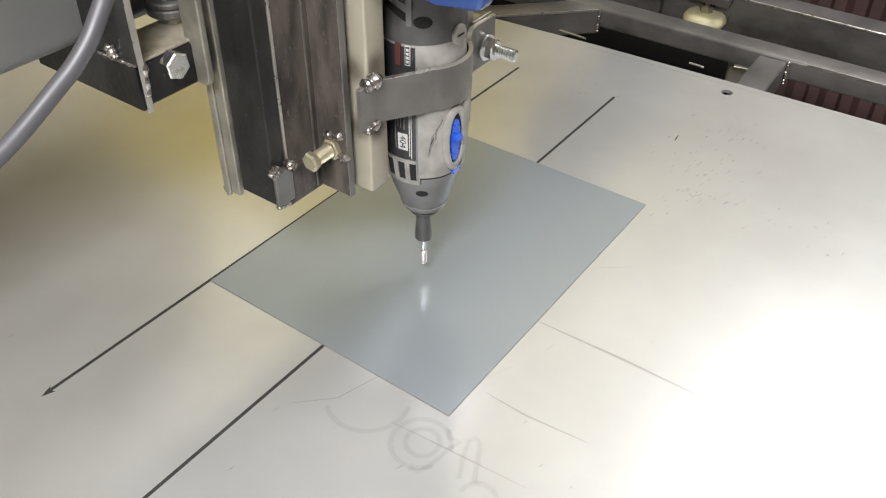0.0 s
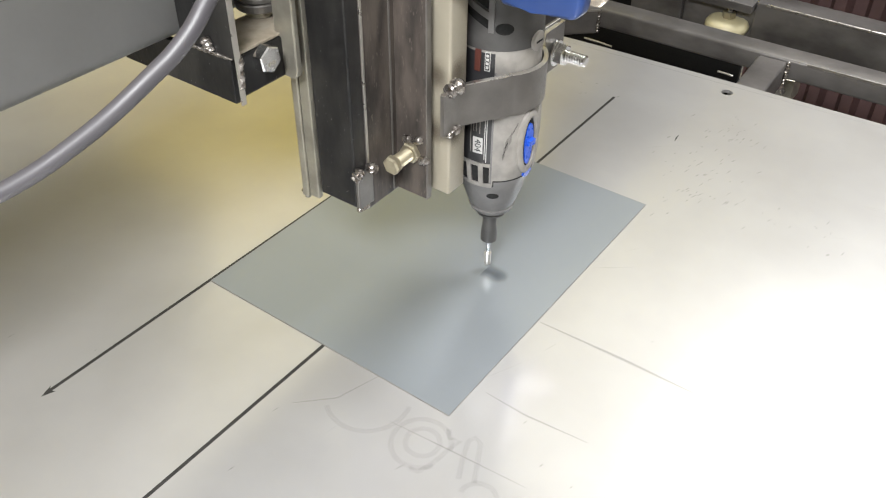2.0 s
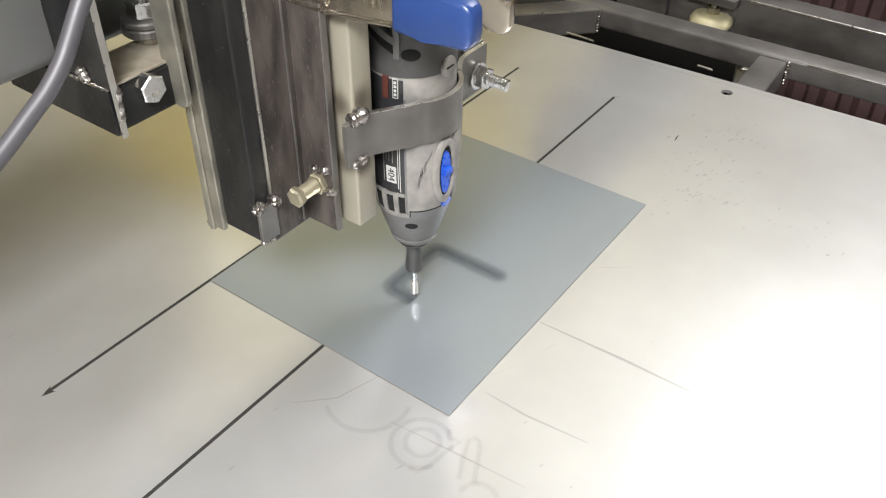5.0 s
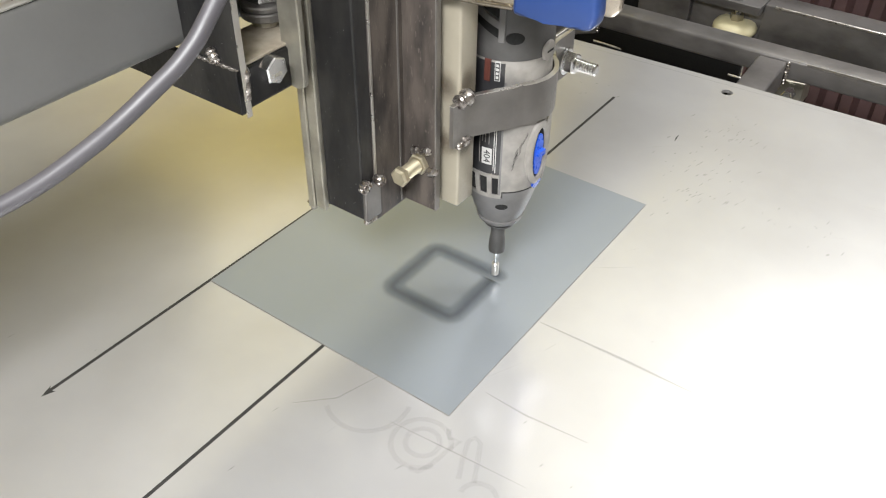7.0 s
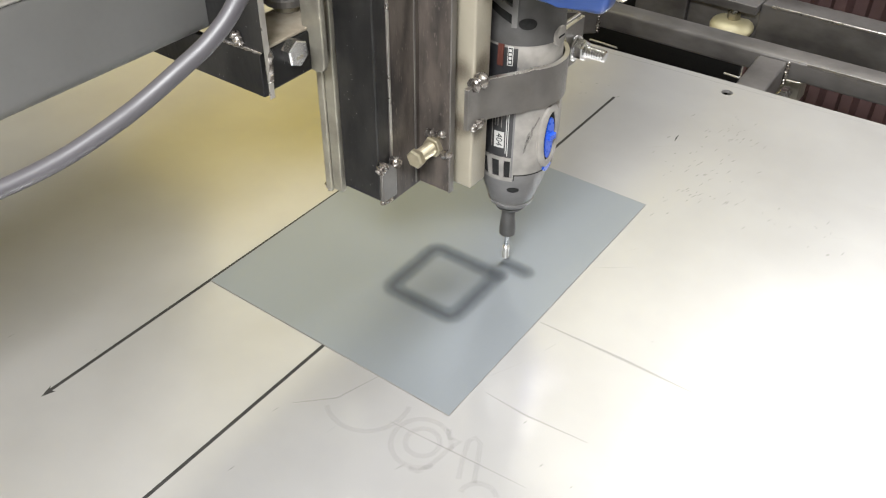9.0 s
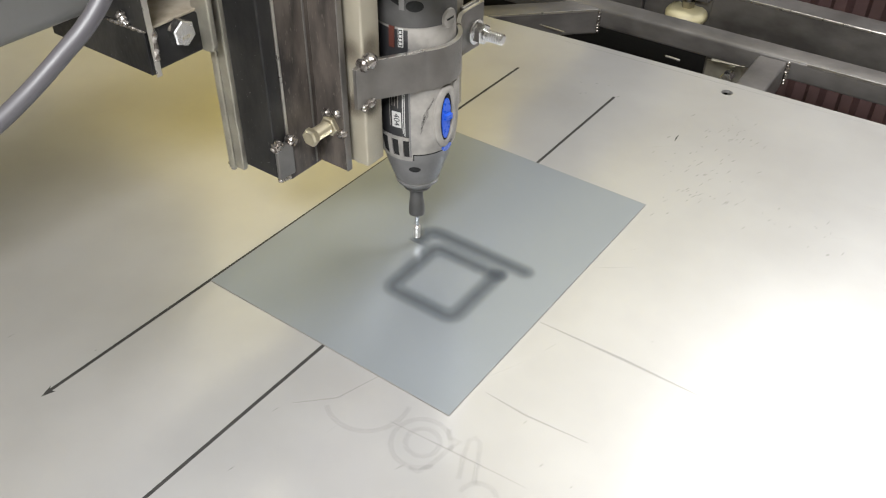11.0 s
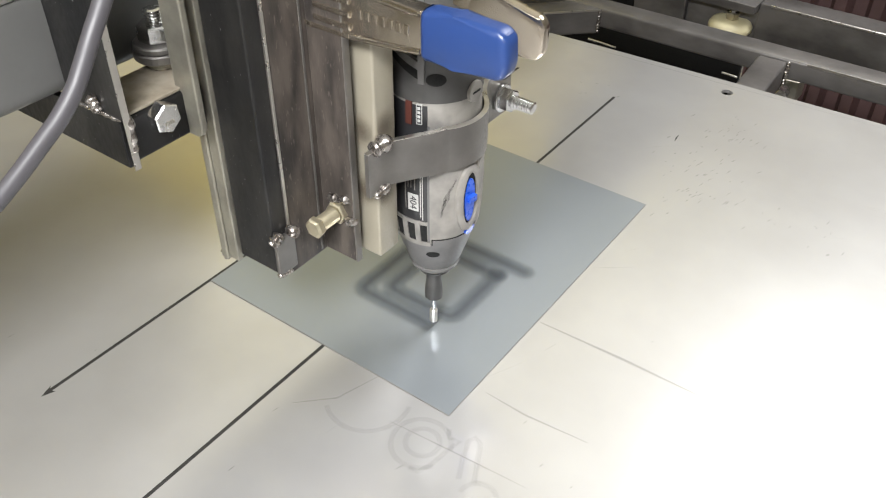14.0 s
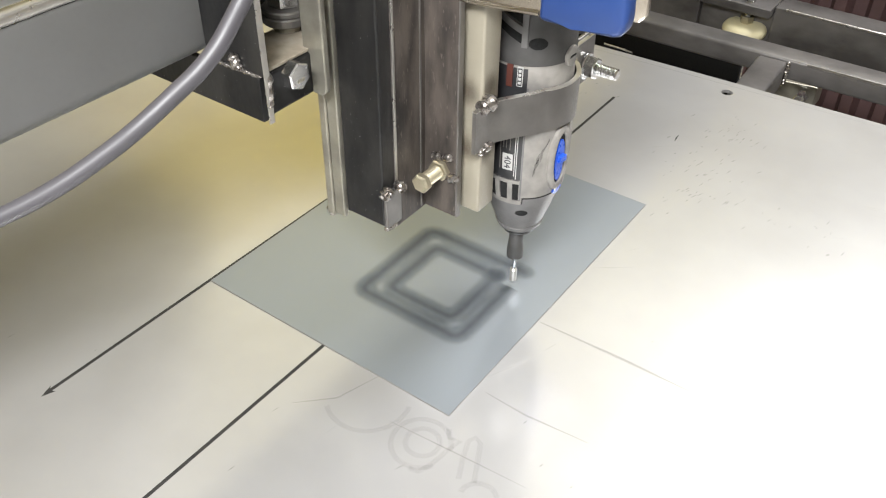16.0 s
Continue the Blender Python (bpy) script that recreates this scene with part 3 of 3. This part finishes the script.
    part("nut", rod((-93, -108, 215), "z", 9, 9.5, 6, 0.9), ZINC, carriage)
    pts = [(-71, 330), (-71, 180), (-69, 176.5), (-66, 175), (-60, 175), (-57, 176.8), (-56, 180), (-56, 330)]
    b = prism(pts, 115.5, 119.5, 0.8)
    b.transform(Matrix(((1, 0, 0, 0), (0, 0, -1, 0), (0, 1, 0, 0), (0, 0, 0, 1))))
    part("guide_strip", b, GALV, carriage, "galvanised guide strip with rounded end")


build_carriage()


def build_slide():
    part("edge_strip", box(-73.8, -68.5, -109, -104, 91.5, 560, 0.8), GALV, slide, "galvanised edge strip")
    part("edge_strip", box(-68.2, -60.5, -108, -104, 93, 560, 0.8), GALV, slide, "galvanised edge strip")
    part("front_bar", box(-60.2, -31, -105.5, -93, 97, 560, 1.2), MILL, slide, "black mill-scale bar with weld spatter")
    part("back_plate", box(-66, -61, -103.5, 62, 95, 560, 0.6), MILL, slide)
    part("angle_leg", box(-34.5, -30, -95, -63, 91, 560, 1.0), RUST, slide, "rusty angle iron")
    part("angle_leg", box(-30, -6.5, -66.5, -62.5, 92, 560, 0.8), RUST, slide, "rusty angle iron")
    part("angle_edge", box(-6.7, -5.6, -66.8, -62.2, 92, 560, 0.4), BARE, slide, "bright edge strip")
    # Two bright strips put the corner highlights of bar and angle into colour.
    part("corner_highlight", box(-30.4, -29.2, -95.3, -93.6, 97, 560, 0.3), EDGE, slide, "bright strip for an edge highlight")
    part("corner_highlight", box(-30.3, -29.4, -71, -69.6, 93, 560, 0.3), BARE, slide, "bright strip for an edge highlight")
    part("rear_plate", box(-19, -13.2, -62, 62, 95, 560, 0.8), MILL, slide)
    part("tab", box(-30.5, -27.5, -106.5, -92.5, 97, 122, 1.0), BARE, slide, "small welded tab")
    for s, (a, c, r, n) in enumerate((((-29, -107, 121), (-28, -104, 124), 3.2, 3), ((-27, -96, 124), (-27, -93, 121), 3.0, 3),
                                      ((-29, -106, 97), (-29, -97, 96), 1.8, 5), ((-75, -106, 93), (-71, -107, 91), 2.2, 3))):
        part("weld", bead(a, c, r, n, 40 + s * 7), WELD, slide, smooth=True)
    part("block", box(-13, 4, -57, -40, 94, 560, 1.6, 3), NYLON, slide, "cream plastic block", smooth=True)
    part("block", box(-13, 4, 34, 51, 94, 560, 1.6, 3), NYLON, slide, "cream plastic block", smooth=True)
    # heat stains on the plastic block round the strap
    for spot, normal in (((-6, -57.15, 176), "y"), ((-7, -57.15, 138), "y"), ((4.15, -50, 179), "x"), ((4.15, -51, 137), "x")):
        b = bmesh.new()
        half = 6.6 if normal == "y" else 6.0
        if normal == "y":
            b.faces.new([b.verts.new(p) for p in ((-half - 3.5 - spot[0] - 1.5, 0, -17), (half - spot[0] - 4.6, 0, -17), (half - spot[0] - 4.6, 0, 17), (-half - 3.5 - spot[0] - 1.5, 0, 17))])
        else:
            b.faces.new([b.verts.new(p) for p in ((0, -55.4 - spot[1], -17), (0, -41.8 - spot[1], -17), (0, -41.8 - spot[1], 17), (0, -55.4 - spot[1], 17))])
        stain = part("heat_stain", b, SCORCH, slide, "brown heat stain")
        stain.location = Vector(spot) / 1000
    # stop bolt
    stop = part("stop_bolt", rod((-18, -88, 123.5), "y", 5.5, 6.3, 6, 1.3, turn=0.1), BRASSY, slide, "yellow zinc hex bolt")
    part("bolt_shank", thread((-18, -84, 123.5), "y", 20, 4.6, 1.4), BRASSY, stop)
    part("stop_nut", rod((-18, -70, 123.5), "y", 5, 7.0, 6, 0.8), BRASSY, slide)
    for k, (x, z) in enumerate(((-14, 133), (-10, 120), (-22, 131))):
        part("weld", bead((x, -66, z), (x + 3.0, -67, z + 1.5), 2.9, 1, 70 + 5 * k), WELD, slide, smooth=True)
    # strap round the tool
    path = [(4.2, -67), (4.4, -58), (5.0, -49), (9, -42), (14, -34), (19, -26.5)]
    path += [(1.4 + 28.0 * math.cos(radians(a)), -0.6 + 28.0 * math.sin(radians(a))) for a in range(-44, 58, 6)]
    path += [(13, 30), (9, 38), (8, 46), (8, 66)]
    strap = part("strap", ribbon(path, 143, 170, 2.6), BARE, slide, "bent steel strap", smooth=True)
    # Bright ribbon painted in for the highlight along the strap's top.
    part("strap_highlight", ribbon([(x - 0.1, y) for x, y in path], 170.0, 170.6, 2.8), EDGE, strap, "bright edge strip", smooth=True)
    part("weld", bead((7, -61, 171.5), (8, -52, 172.5), 4.2, 2, 90), WELD, slide, smooth=True)
    part("weld", bead((7, -62, 142), (8, -53, 144), 2.4, 2, 97), WELD, slide, smooth=True)
    part("strap_tab", box(5.2, 8.2, 44, 66, 136, 172, 0.8), BARE, slide)
    part("strap_washer", rod((10.8, 55.5, 151.5), "x", 2.2, 9, 28, 0.5), ZINC, slide)
    part("strap_nut", rod((13, 55.5, 151.5), "x", 6.5, 7.6, 6, 0.8), ZINC, slide, "zinc nut")
    part("strap_stud", thread((-13, 55.5, 151.5), "x", 47, 4.0, 1.9), ZINC, slide, "threaded zinc stud")


build_slide()


def body_radius(z):
    pts = ((49, 11.0), (54, 13.4), (62, 17.2), (75, 21.6), (86, 24.6), (92, 26.0), (105, 27.4), (125, 28.0), (150, 27.4), (172, 26.6), (200, 25.8), (262, 25.2))
    for (za, ra), (zb, rb) in zip(pts, pts[1:]):
        if z <= zb:
            return ra + (rb - ra) * (z - za) / (zb - za)
    return pts[-1][1]


def flat_text(words, size, name, material, parent, place):
    cu = bpy.data.curves.new(name, "FONT")
    cu.body, cu.size, cu.align_x, cu.align_y, cu.extrude = words, size, "CENTER", "CENTER", 0.00008
    tmp = new(name, cu)
    bpy.context.view_layer.update()
    me = bpy.data.meshes.new_from_object(tmp.evaluated_get(bpy.context.evaluated_depsgraph_get()))
    bpy.data.objects.remove(tmp)
    me.materials.clear()
    me.materials.append(material)
    ob = new(name, me)
    ob.parent = parent
    ob.matrix_basis = place
    return ob


def build_tool():
    cx, cy = 1.4, -0.6

    def turned(name, zs, m, grow=0.0, label="", seg=48):
        return part(name, lathe([(z, body_radius(z) + grow) for z in zs], (cx, cy, 0), "z", seg), m, tool, label, smooth=True)

    turned("nose_cone", [52, 56, 62, 68, 75, 80, 86], TOOL_NOSE, 0, "dark grey nose cone")
    turned("lower_housing", [86.4, 89, 92, 98, 105, 115, 125, 140, 155, 172, 186], TOOL_LIGHT, 0, "dusty light grey housing")
    turned("upper_housing", [184, 187, 192, 200, 220, 240, 262], TOOL_DARK, 0.8, "dark grey upper housing")
    part("nose_step", lathe([(54.5, 13.2), (55, 15.4), (57.5, 16.4), (58, 15.6)], (cx, cy, 0), "z", 40), TOOL_NOSE, tool, smooth=True)
    part("nose_ring", lathe([(48, 9.0), (48.6, 10.6), (50, 10.9), (50.2, 9.8), (51, 10.0), (51.4, 11.8), (53, 12.2)], (cx, cy, 0), "z", 36), TOOL_DARK, tool, smooth=True)
    part("collet_nut", lathe([(21.5, 4.8), (22.5, 5.9), (27, 6.0), (33, 5.5), (37, 5.0), (44, 5.0), (46, 4.6), (49, 4.6)], (0.6, -0.8, 0), "z", 28), TOOL_DARK, tool, "dark collet nut", smooth=True)
    part("bit_shank", rod((0.3, -0.4, 8), "z", 16, 1.6, 16), ZINC, tool)
    part("bit", lathe([(-2.0, 1.8), (-1.2, 2.6), (8.5, 2.7), (9.6, 1.8), (11, 1.7)], (0.2, -0.3, 0), "z", 20), BIT, tool, "bright cutting bit", smooth=True)
    # label with print
    label = part("label", curved(cx, cy, body_radius, -128, -63, 105, 182, 0.25, 14, 10), LABEL_BLACK, tool, "black printed label", smooth=True)
    part("label_box", curved(cx, cy, body_radius, -88, -74, 112, 124, 0.4, 4, 2), LABEL_WHITE, label, smooth=True)
    a = -81
    out = Vector((math.cos(radians(a)), math.sin(radians(a)), 0))
    rot = Matrix((Vector((0, 0, -1)), Vector((-out.y, out.x, 0)), out)).transposed().to_4x4()
    r = 28.35
    flat_text("404", 0.0062, "label_number", LABEL_BLACK, label, Matrix.Translation(((cx + r * out.x) / 1000, (cy + r * out.y) / 1000, 0.118)) @ rot)
    for k, (a0, a1, z0, z1) in enumerate(((-72, -71, 108, 140), (-69.5, -68.5, 106, 140), (-88, -87, 128, 140), (-84, -83, 128, 140), (-79, -78, 127, 140), (-92, -91, 112, 136))):
        part("print_line", curved(cx, cy, body_radius, a0, a1, z0, z1, 0.4, 1, 3), LABEL_WHITE if k < 2 else TOOL_LIGHT, label)
    brand = part("brand_box", curved(cx, cy, body_radius, -76, -69, 171, 183, 1.2, 3, 2), LABEL_WHITE, tool, "pale maker's box")
    part("brand_bar", curved(cx, cy, body_radius, -75.2, -69.8, 171.6, 182.6, 1.35, 3, 2), LABEL_BLACK, brand)
    for k in range(4):
        part("brand_stroke", curved(cx, cy, body_radius, -74.2, -70.8, 172.6 + 2.5 * k, 174.2 + 2.5 * k, 1.5, 2, 1), LABEL_WHITE, brand)
    part("red_flash", curved(cx, cy, body_radius, -90, -82, 170, 184, 1.2, 3, 2), LABEL_RED, tool, "faded red flash")
    # vents low on the housing
    vent = part("vent_window", curved(cx, cy, body_radius, -135, -64, 88, 104, 0.25, 14, 3), BLACK, tool)
    for a0 in (-118, -97, -79):
        part("vent_rib", curved(cx, cy, body_radius, a0, a0 + 6.5, 87.0, 104, 1.4, 4, 5, slope=0.25), TOOL_LIGHT, vent, smooth=True)
    part("vent_rim", curved(cx, cy, body_radius, -137, -64, 102.5, 105, 1.1, 14, 1), TOOL_LIGHT, tool, smooth=True)
    part("vent_sill", curved(cx, cy, body_radius, -137, -60, 84.8, 88.2, 1.0, 14, 1), TOOL_LIGHT, tool, smooth=True)
    part("nose_flap", curved(cx, cy, body_radius, -57, 44, 84.5, 89.6, 0.35, 20, 2), TOOL_NOSE, tool, "dark grey upper edge of the nose", smooth=True)
    part("housing_seam", curved(cx, cy, body_radius, -58, 60, 89.6, 90.4, 0.3, 20, 1), BLACK, tool)
    part("housing_seam", curved(cx, cy, body_radius, -58.5, -57, 85, 90.4, 0.4, 1, 2), BLACK, tool)
    part("housing_cheek", curved(cx, cy, body_radius, -63, -60.5, 87, 170, 0.5, 2, 8), TOOL_NOSE, tool, smooth=True)
    for a0, z0, w, h in ((-46, 112, 6, 5), (-44, 117, 4, 5), (-39, 119, 3, 7), (-47, 108, 3, 4), (-36, 126, 8, 1.5)):
        part("scuff", curved(cx, cy, body_radius, a0, a0 + w, z0, z0 + h, 0.12, 3, 4, slope=0.9), SCUFF, tool)
    part("nose_hole", oval(cx, cy, body_radius, -57, 75.6, 11, 2.6, 0.25), BLACK, tool)
    # switch
    part("switch_recess", oval(cx, cy, body_radius, -7, 117, 12.5, 19, 0.35), BLACK, tool)
    switch = part("switch", oval(cx, cy, body_radius, -7.5, 116, 8.0, 15.5, 1.2), BLUE, tool, "blue slide switch", smooth=True)
    part("switch_rim", oval_ring(cx, cy, body_radius, -7, 117, 12.0, 18.5, 11.0, 6.0, 2.2), TOOL_LIGHT, tool, "dusty raised switch rim", smooth=True)
    part("switch_bezel", curved(cx, cy, body_radius, 9, 46, 92, 140, 1.4, 8, 8), TOOL_LIGHT, tool, "dusty switch bezel", smooth=True)
    part("switch_ridge", curved(cx, cy, body_radius, -13, -2, 116.0, 120.0, 3.8, 6, 3), BLUE, switch, smooth=True)
    part("lock_button", oval(cx, cy, body_radius, -1, 91.5, 10, 3.0, 1.4), BLUE, tool, "blue lock button")
    # upper housing details
    cap = part("brush_cap", rod((25.6, -1.2, 186.5), "x", 4.0, 6.3, 28, 0.5), TOOL_LIGHT, tool, "slotted brush cap")
    part("cap_slot", box(29.5, 29.8, -4.6, 2.2, 185.9, 187.1), BLACK, cap)
    part("screw_hole", oval(cx, cy, lambda z: body_radius(z) + 0.8, -53, 198.0, 12, 3.6, 0.25), BLACK, tool)
    grown = lambda q: body_radius(q) + 0.8
    for k in range(4):
        z = 212 + 12 * k
        part("vent_gap", curved(cx, cy, grown, -140, -72, z, z + 6.5, 0.25, 14, 1, slope=-0.22), BLACK, tool)
        part("vent_fin", curved(cx, cy, grown, -140, -72, z + 6.5, z + 11, 1.7, 14, 1, slope=-0.22), TOOL_NOSE, tool)
    part("vent_post", curved(cx, cy, grown, -73, -66, 196, 262, 1.9, 3, 2), TOOL_NOSE, tool)


build_tool()


def side_prism(points, y0, y1, bevel, seg=2):
    """A plate cut to a side profile (x, z), between two depths."""
    b = prism(points, y0, y1, bevel, seg=seg)
    b.transform(Matrix(((1, 0, 0, 0), (0, 0, 1, 0), (0, 1, 0, 0), (0, 0, 0, 1))))
    return b


def build_clamp():
    arm = [(-36, 233), (0, 232.5), (40, 237), (84, 239), (86, 243), (84, 257), (40, 257.5), (0, 259), (-36, 262)]
    near = part("near_arm", side_prism(arm, -66, -57, 2.8, 4), CLAMP_STEEL, clamp, "nickel-plated clamp arm", smooth=True)
    grip = [(41.0, 234.6), (60, 235.5), (82, 236.4), (86.5, 238.5), (88.0, 245), (87.3, 257), (83, 260.5), (60, 260.5), (43.5, 260), (41.0, 257)]
    part("near_grip", side_prism(grip, -68, -56.5, 3.4, 5), GRIP, clamp, "blue rubber grip", smooth=True)
    far = [(-30, 246), (30, 240), (62, 222), (72, 222.5), (75.5, 227), (76, 241), (73, 245), (40, 252), (-30, 266)]
    part("far_arm", side_prism(far, -15.5, -9.5, 1.6), CLAMP_STEEL, clamp, "nickel-plated clamp arm", smooth=True)
    for edge in (((-36, 260.5), (0, 257.8), (41, 256.4)), ((-1, 234.0), (20, 235.8), (41, 238.2))):
        part("rolled_edge", sweep([(x, -65.6, z) for x, z in edge], 1.7, 12), CLAMP_STEEL, near, smooth=True)
    part("spring_pin", rod((-20, -60, 262), "y", 50, 5, 20, 0.8), ZINC, clamp)
    for k in range(3):
        part("rib", box(-24, 0, -67.2, -65, 237 + 6.4 * k, 240.4 + 6.4 * k, 1.0), CLAMP_STEEL, near)
    part("arm_step", box(-36, -1, -66.9, -56.5, 232.4, 235.4, 0.8), CLAMP_STEEL, near)
    for k in range(7):
        part("maker_mark", box(4 + k * 4.6, 7.0 + k * 4.6, -66.5, -65.4, 244.5, 249.5, 0.5), CLAMP_STEEL, near)


build_clamp()

# camera-side cord: a hanging curve in its own plane
CORD_POINTS = [(520, -220), (490, -120), (455, -50), (428, 0), (405, 45), (383, 85), (350, 128), (312, 165), (250, 223), (190, 272), (100, 335), (0, 388), (-90, 425), (-200, 455), (-330, 470)]


def catmull(points, n=6):
    out = []
    for k in range(len(points) - 1):
        p = [Vector(points[min(max(k + j, 0), len(points) - 1)]) for j in (-1, 0, 1, 2)]
        for i in range(n):
            t = i / n
            out.append(0.5 * (2 * p[1] + (p[2] - p[0]) * t + (2 * p[0] - 5 * p[1] + 4 * p[2] - p[3]) * t * t + (3 * p[1] - p[0] - 3 * p[2] + p[3]) * t ** 3))
    return out + [Vector(points[-1])]


CORD_SCALE, CORD_DEPTH = 0.30 / 1540.8, 0.30
part("cord", sweep([((p.x - 428) * CORD_SCALE * 1000, -p.y * CORD_SCALE * 1000, 0) for p in catmull(CORD_POINTS)], 3.3, 16), CORD, cord, smooth=True)

sleeve = [((p.x - 428) * CORD_SCALE * 1000, -p.y * CORD_SCALE * 1000, 0) for p in catmull(CORD_POINTS)]
for k in (31, 52):
    part("cord_tie", sweep(sleeve[k:k + 2], 3.34, 16), CORD, cord, smooth=True)

# ---- ribbed panel and black shade backdrop behind the table ----
def build_ribbed_panel():
    panel = thing("ribbed_panel", "dark red ribbed sheet panel standing behind the table", "panel")
    part("back_sheet", box(60, 1300, 1050, 1054, -900, 250), RIB_RED, panel)
    for k in range(24):
        x = 64 + k * 50
        part("rib", prism([(x, 1050), (x + 8, 1032), (x + 24, 1032), (x + 32, 1050)], -900, 250), RIB_RED, panel)
    # Black sheet stands in for the unlit space behind and under the bench.
    board = thing("shade_backdrop", "black backdrop for the darkness behind the bench", "board")
    part("board", box(-1300, 55, 1050, 1062, -900, 250, 1.5), BLACK, board)


build_ribbed_panel()

# ---- marks left by the tool ----
A_IN, B_IN = (0.1667, 0.1338), (0.1076, 0.0747)
A_OUT, B_OUT = (0.1808, 0.1480), (0.0935, 0.0598)
UP, DOWN = 0.0148, 0.0071
PATH = [(0.0, 0.1212, 0.0985, UP), (1.25, *A_IN, UP), (1.75, *A_IN, DOWN), (3.02, B_IN[0], A_IN[1], DOWN), (3.11, B_IN[0], A_IN[1], DOWN),
        (4.37, *B_IN, DOWN), (4.46, *B_IN, DOWN), (5.79, A_IN[0], B_IN[1], DOWN), (5.88, A_IN[0], B_IN[1], DOWN), (7.15, *A_IN, DOWN),
        (7.65, *A_IN, UP), (8.10, *A_OUT, UP), (8.60, *A_OUT, DOWN), (10.47, B_OUT[0], A_OUT[1], DOWN), (10.57, B_OUT[0], A_OUT[1], DOWN),
        (12.46, *B_OUT, DOWN), (12.57, *B_OUT, DOWN), (14.45, A_OUT[0], B_OUT[1], DOWN), (14.54, A_OUT[0], B_OUT[1], DOWN), (16.4, A_OUT[0], 0.1480, DOWN)]


def tip_at(t):
    """The tool tip's place, with short easing at the corners."""
    total = Vector((0, 0, 0))
    for k in (-2, -1, 0, 1, 2):
        q = min(max(t + 0.025 * k, 0.0), 16.39)
        for (ta, *a), (tb, *b) in zip(PATH, PATH[1:]):
            if q <= tb:
                total += Vector(a).lerp(Vector(b), (q - ta) / (tb - ta))
                break
    return total / 5


# the smear left on the blank lies a little inside the tip's own path
MARKS = [(1.75, 3.02, (166.5, 130.6), (110.3, 130.6)), (3.11, 4.37, (110.3, 130.6), (110.3, 72.6)), (4.46, 5.79, (110.3, 72.6), (166.5, 72.6)),
         (5.88, 7.15, (166.5, 72.6), (166.5, 130.6)), (8.60, 10.47, (181.2, 145.8), (94.8, 145.8)), (10.57, 12.46, (94.8, 145.8), (94.8, 58.6)),
         (12.57, 14.45, (94.8, 58.6), (181.0, 58.6)), (14.54, 16.4, (181.0, 58.6), (181.0, 145.8))]
MARK_HALF, MARK_BEND, MARK_STEP = 0.0092, 0.0062, 0.0035
marks = []


def build_marks():
    """Short strips of smear along the tool's low runs, dark in the core, faint at the sides; each rises to the surface as the tip passes."""
    def piece(shape):
        bm = bmesh.new()
        bm.faces.new([bm.verts.new((x, y, 0)) for x, y in shape])
        me = bpy.data.meshes.new("grinding_mark")
        bm.to_mesh(me)
        bm.free()
        return me

    w, bend = MARK_HALF, MARK_BEND
    wedge = piece([(0, 0)] + [((w + bend) * math.cos(radians(q)), (w + bend) * math.sin(radians(q))) for q in range(0, 31, 6)])
    wedge.materials.append(STREAK_BEND)

    def lay(mesh, at, p, turn):
        ob = new("grinding_mark", mesh)
        ob.parent = sheet
        marks.append((ob, at, (p.x, p.y, 0.00094 + 0.000002 * len(marks)), turn))

    for run, (ta, tb, a, b) in enumerate(MARKS):
        a, b = Vector((*a, 0)) / 1000, Vector((*b, 0)) / 1000
        d = (b - a).normalized()
        opens, closes = run % 4 == 0, run % 4 == 3
        turn, pace = math.degrees(math.atan2(d.y, d.x)), (tb - ta) / (b - a).length
        head, tail = (0.0 if opens else bend), (b - a).length - (0.0 if closes else bend)
        count = round((tail - head) / MARK_STEP)
        step = (tail - head) / count
        strip = piece([(-step / 2, -w), (step / 2, -w), (step / 2, w), (-step / 2, w)])
        strip.materials.append(STREAK)
        cap = piece([(0, -w), (0, w)] + [(w * math.cos(radians(q)), w * math.sin(radians(q))) for q in range(105, 256, 15)])
        cap.materials.append(STREAK_END)
        if opens:
            lay(cap, ta, a, turn)
        for k in range(count):
            along = head + step * (k + 0.5)
            lay(strip, ta + pace * along, a + d * along, turn)
        if closes:
            lay(cap, tb, b, turn + 180)
        else:
            # the run bends left round the corner in three wedges
            side = Vector((-d.y, d.x, 0))
            for k in range(3):
                lay(wedge, tb + 0.08 * (k - 1), b - d * bend + side * bend, turn - 90 + 30 * k)


build_marks()


# ---- motion ----
def motions():
    times = [k / 10 for k in range(161)]
    tips = {t: tip_at(t) for t in times}
    full = [(t, pose(p.x, p.y, p.z)) for t, p in tips.items()]
    for ob in (slide, tool, clamp):
        walk(ob, full)
    walk(carriage, [(t, pose(p.x, p.y, Z0)) for t, p in tips.items()])
    walk(gantry, [(t, pose(p.x, Y0, Z0)) for t, p in tips.items()])
    eye = look(EYE, AIM, 0.6)
    rows = []
    for t, p in tips.items():
        # the cord follows the carriage; nearer to the eye it sways less and swings with it
        u, v = p.x - 0.1815, p.y - 0.1275
        px = 428 + 2457 * u + 3164 * v
        py = 0 + 950 * u - 1280 * v
        place = Vector(((px - 784) * CORD_SCALE, -(py - 441) * CORD_SCALE, -CORD_DEPTH))
        rows.append((t, eye @ pose(*place, 0, 0, -(134 * v + 67 * u))))
    walk(cord, rows)
    for ob, t, (x, y, z), turn in marks:
        t = min(max(t, 0.2), 16.5)
        low, high = pose(x, y, -0.0016, 0, 0, turn), pose(x, y, z, 0, 0, turn)
        if t < 15.95:
            walk(ob, [(0, low), (t - 0.1, low), (t, high), (16, high)])
        else:
            walk(ob, [(0, low), (16, low)])


motions()
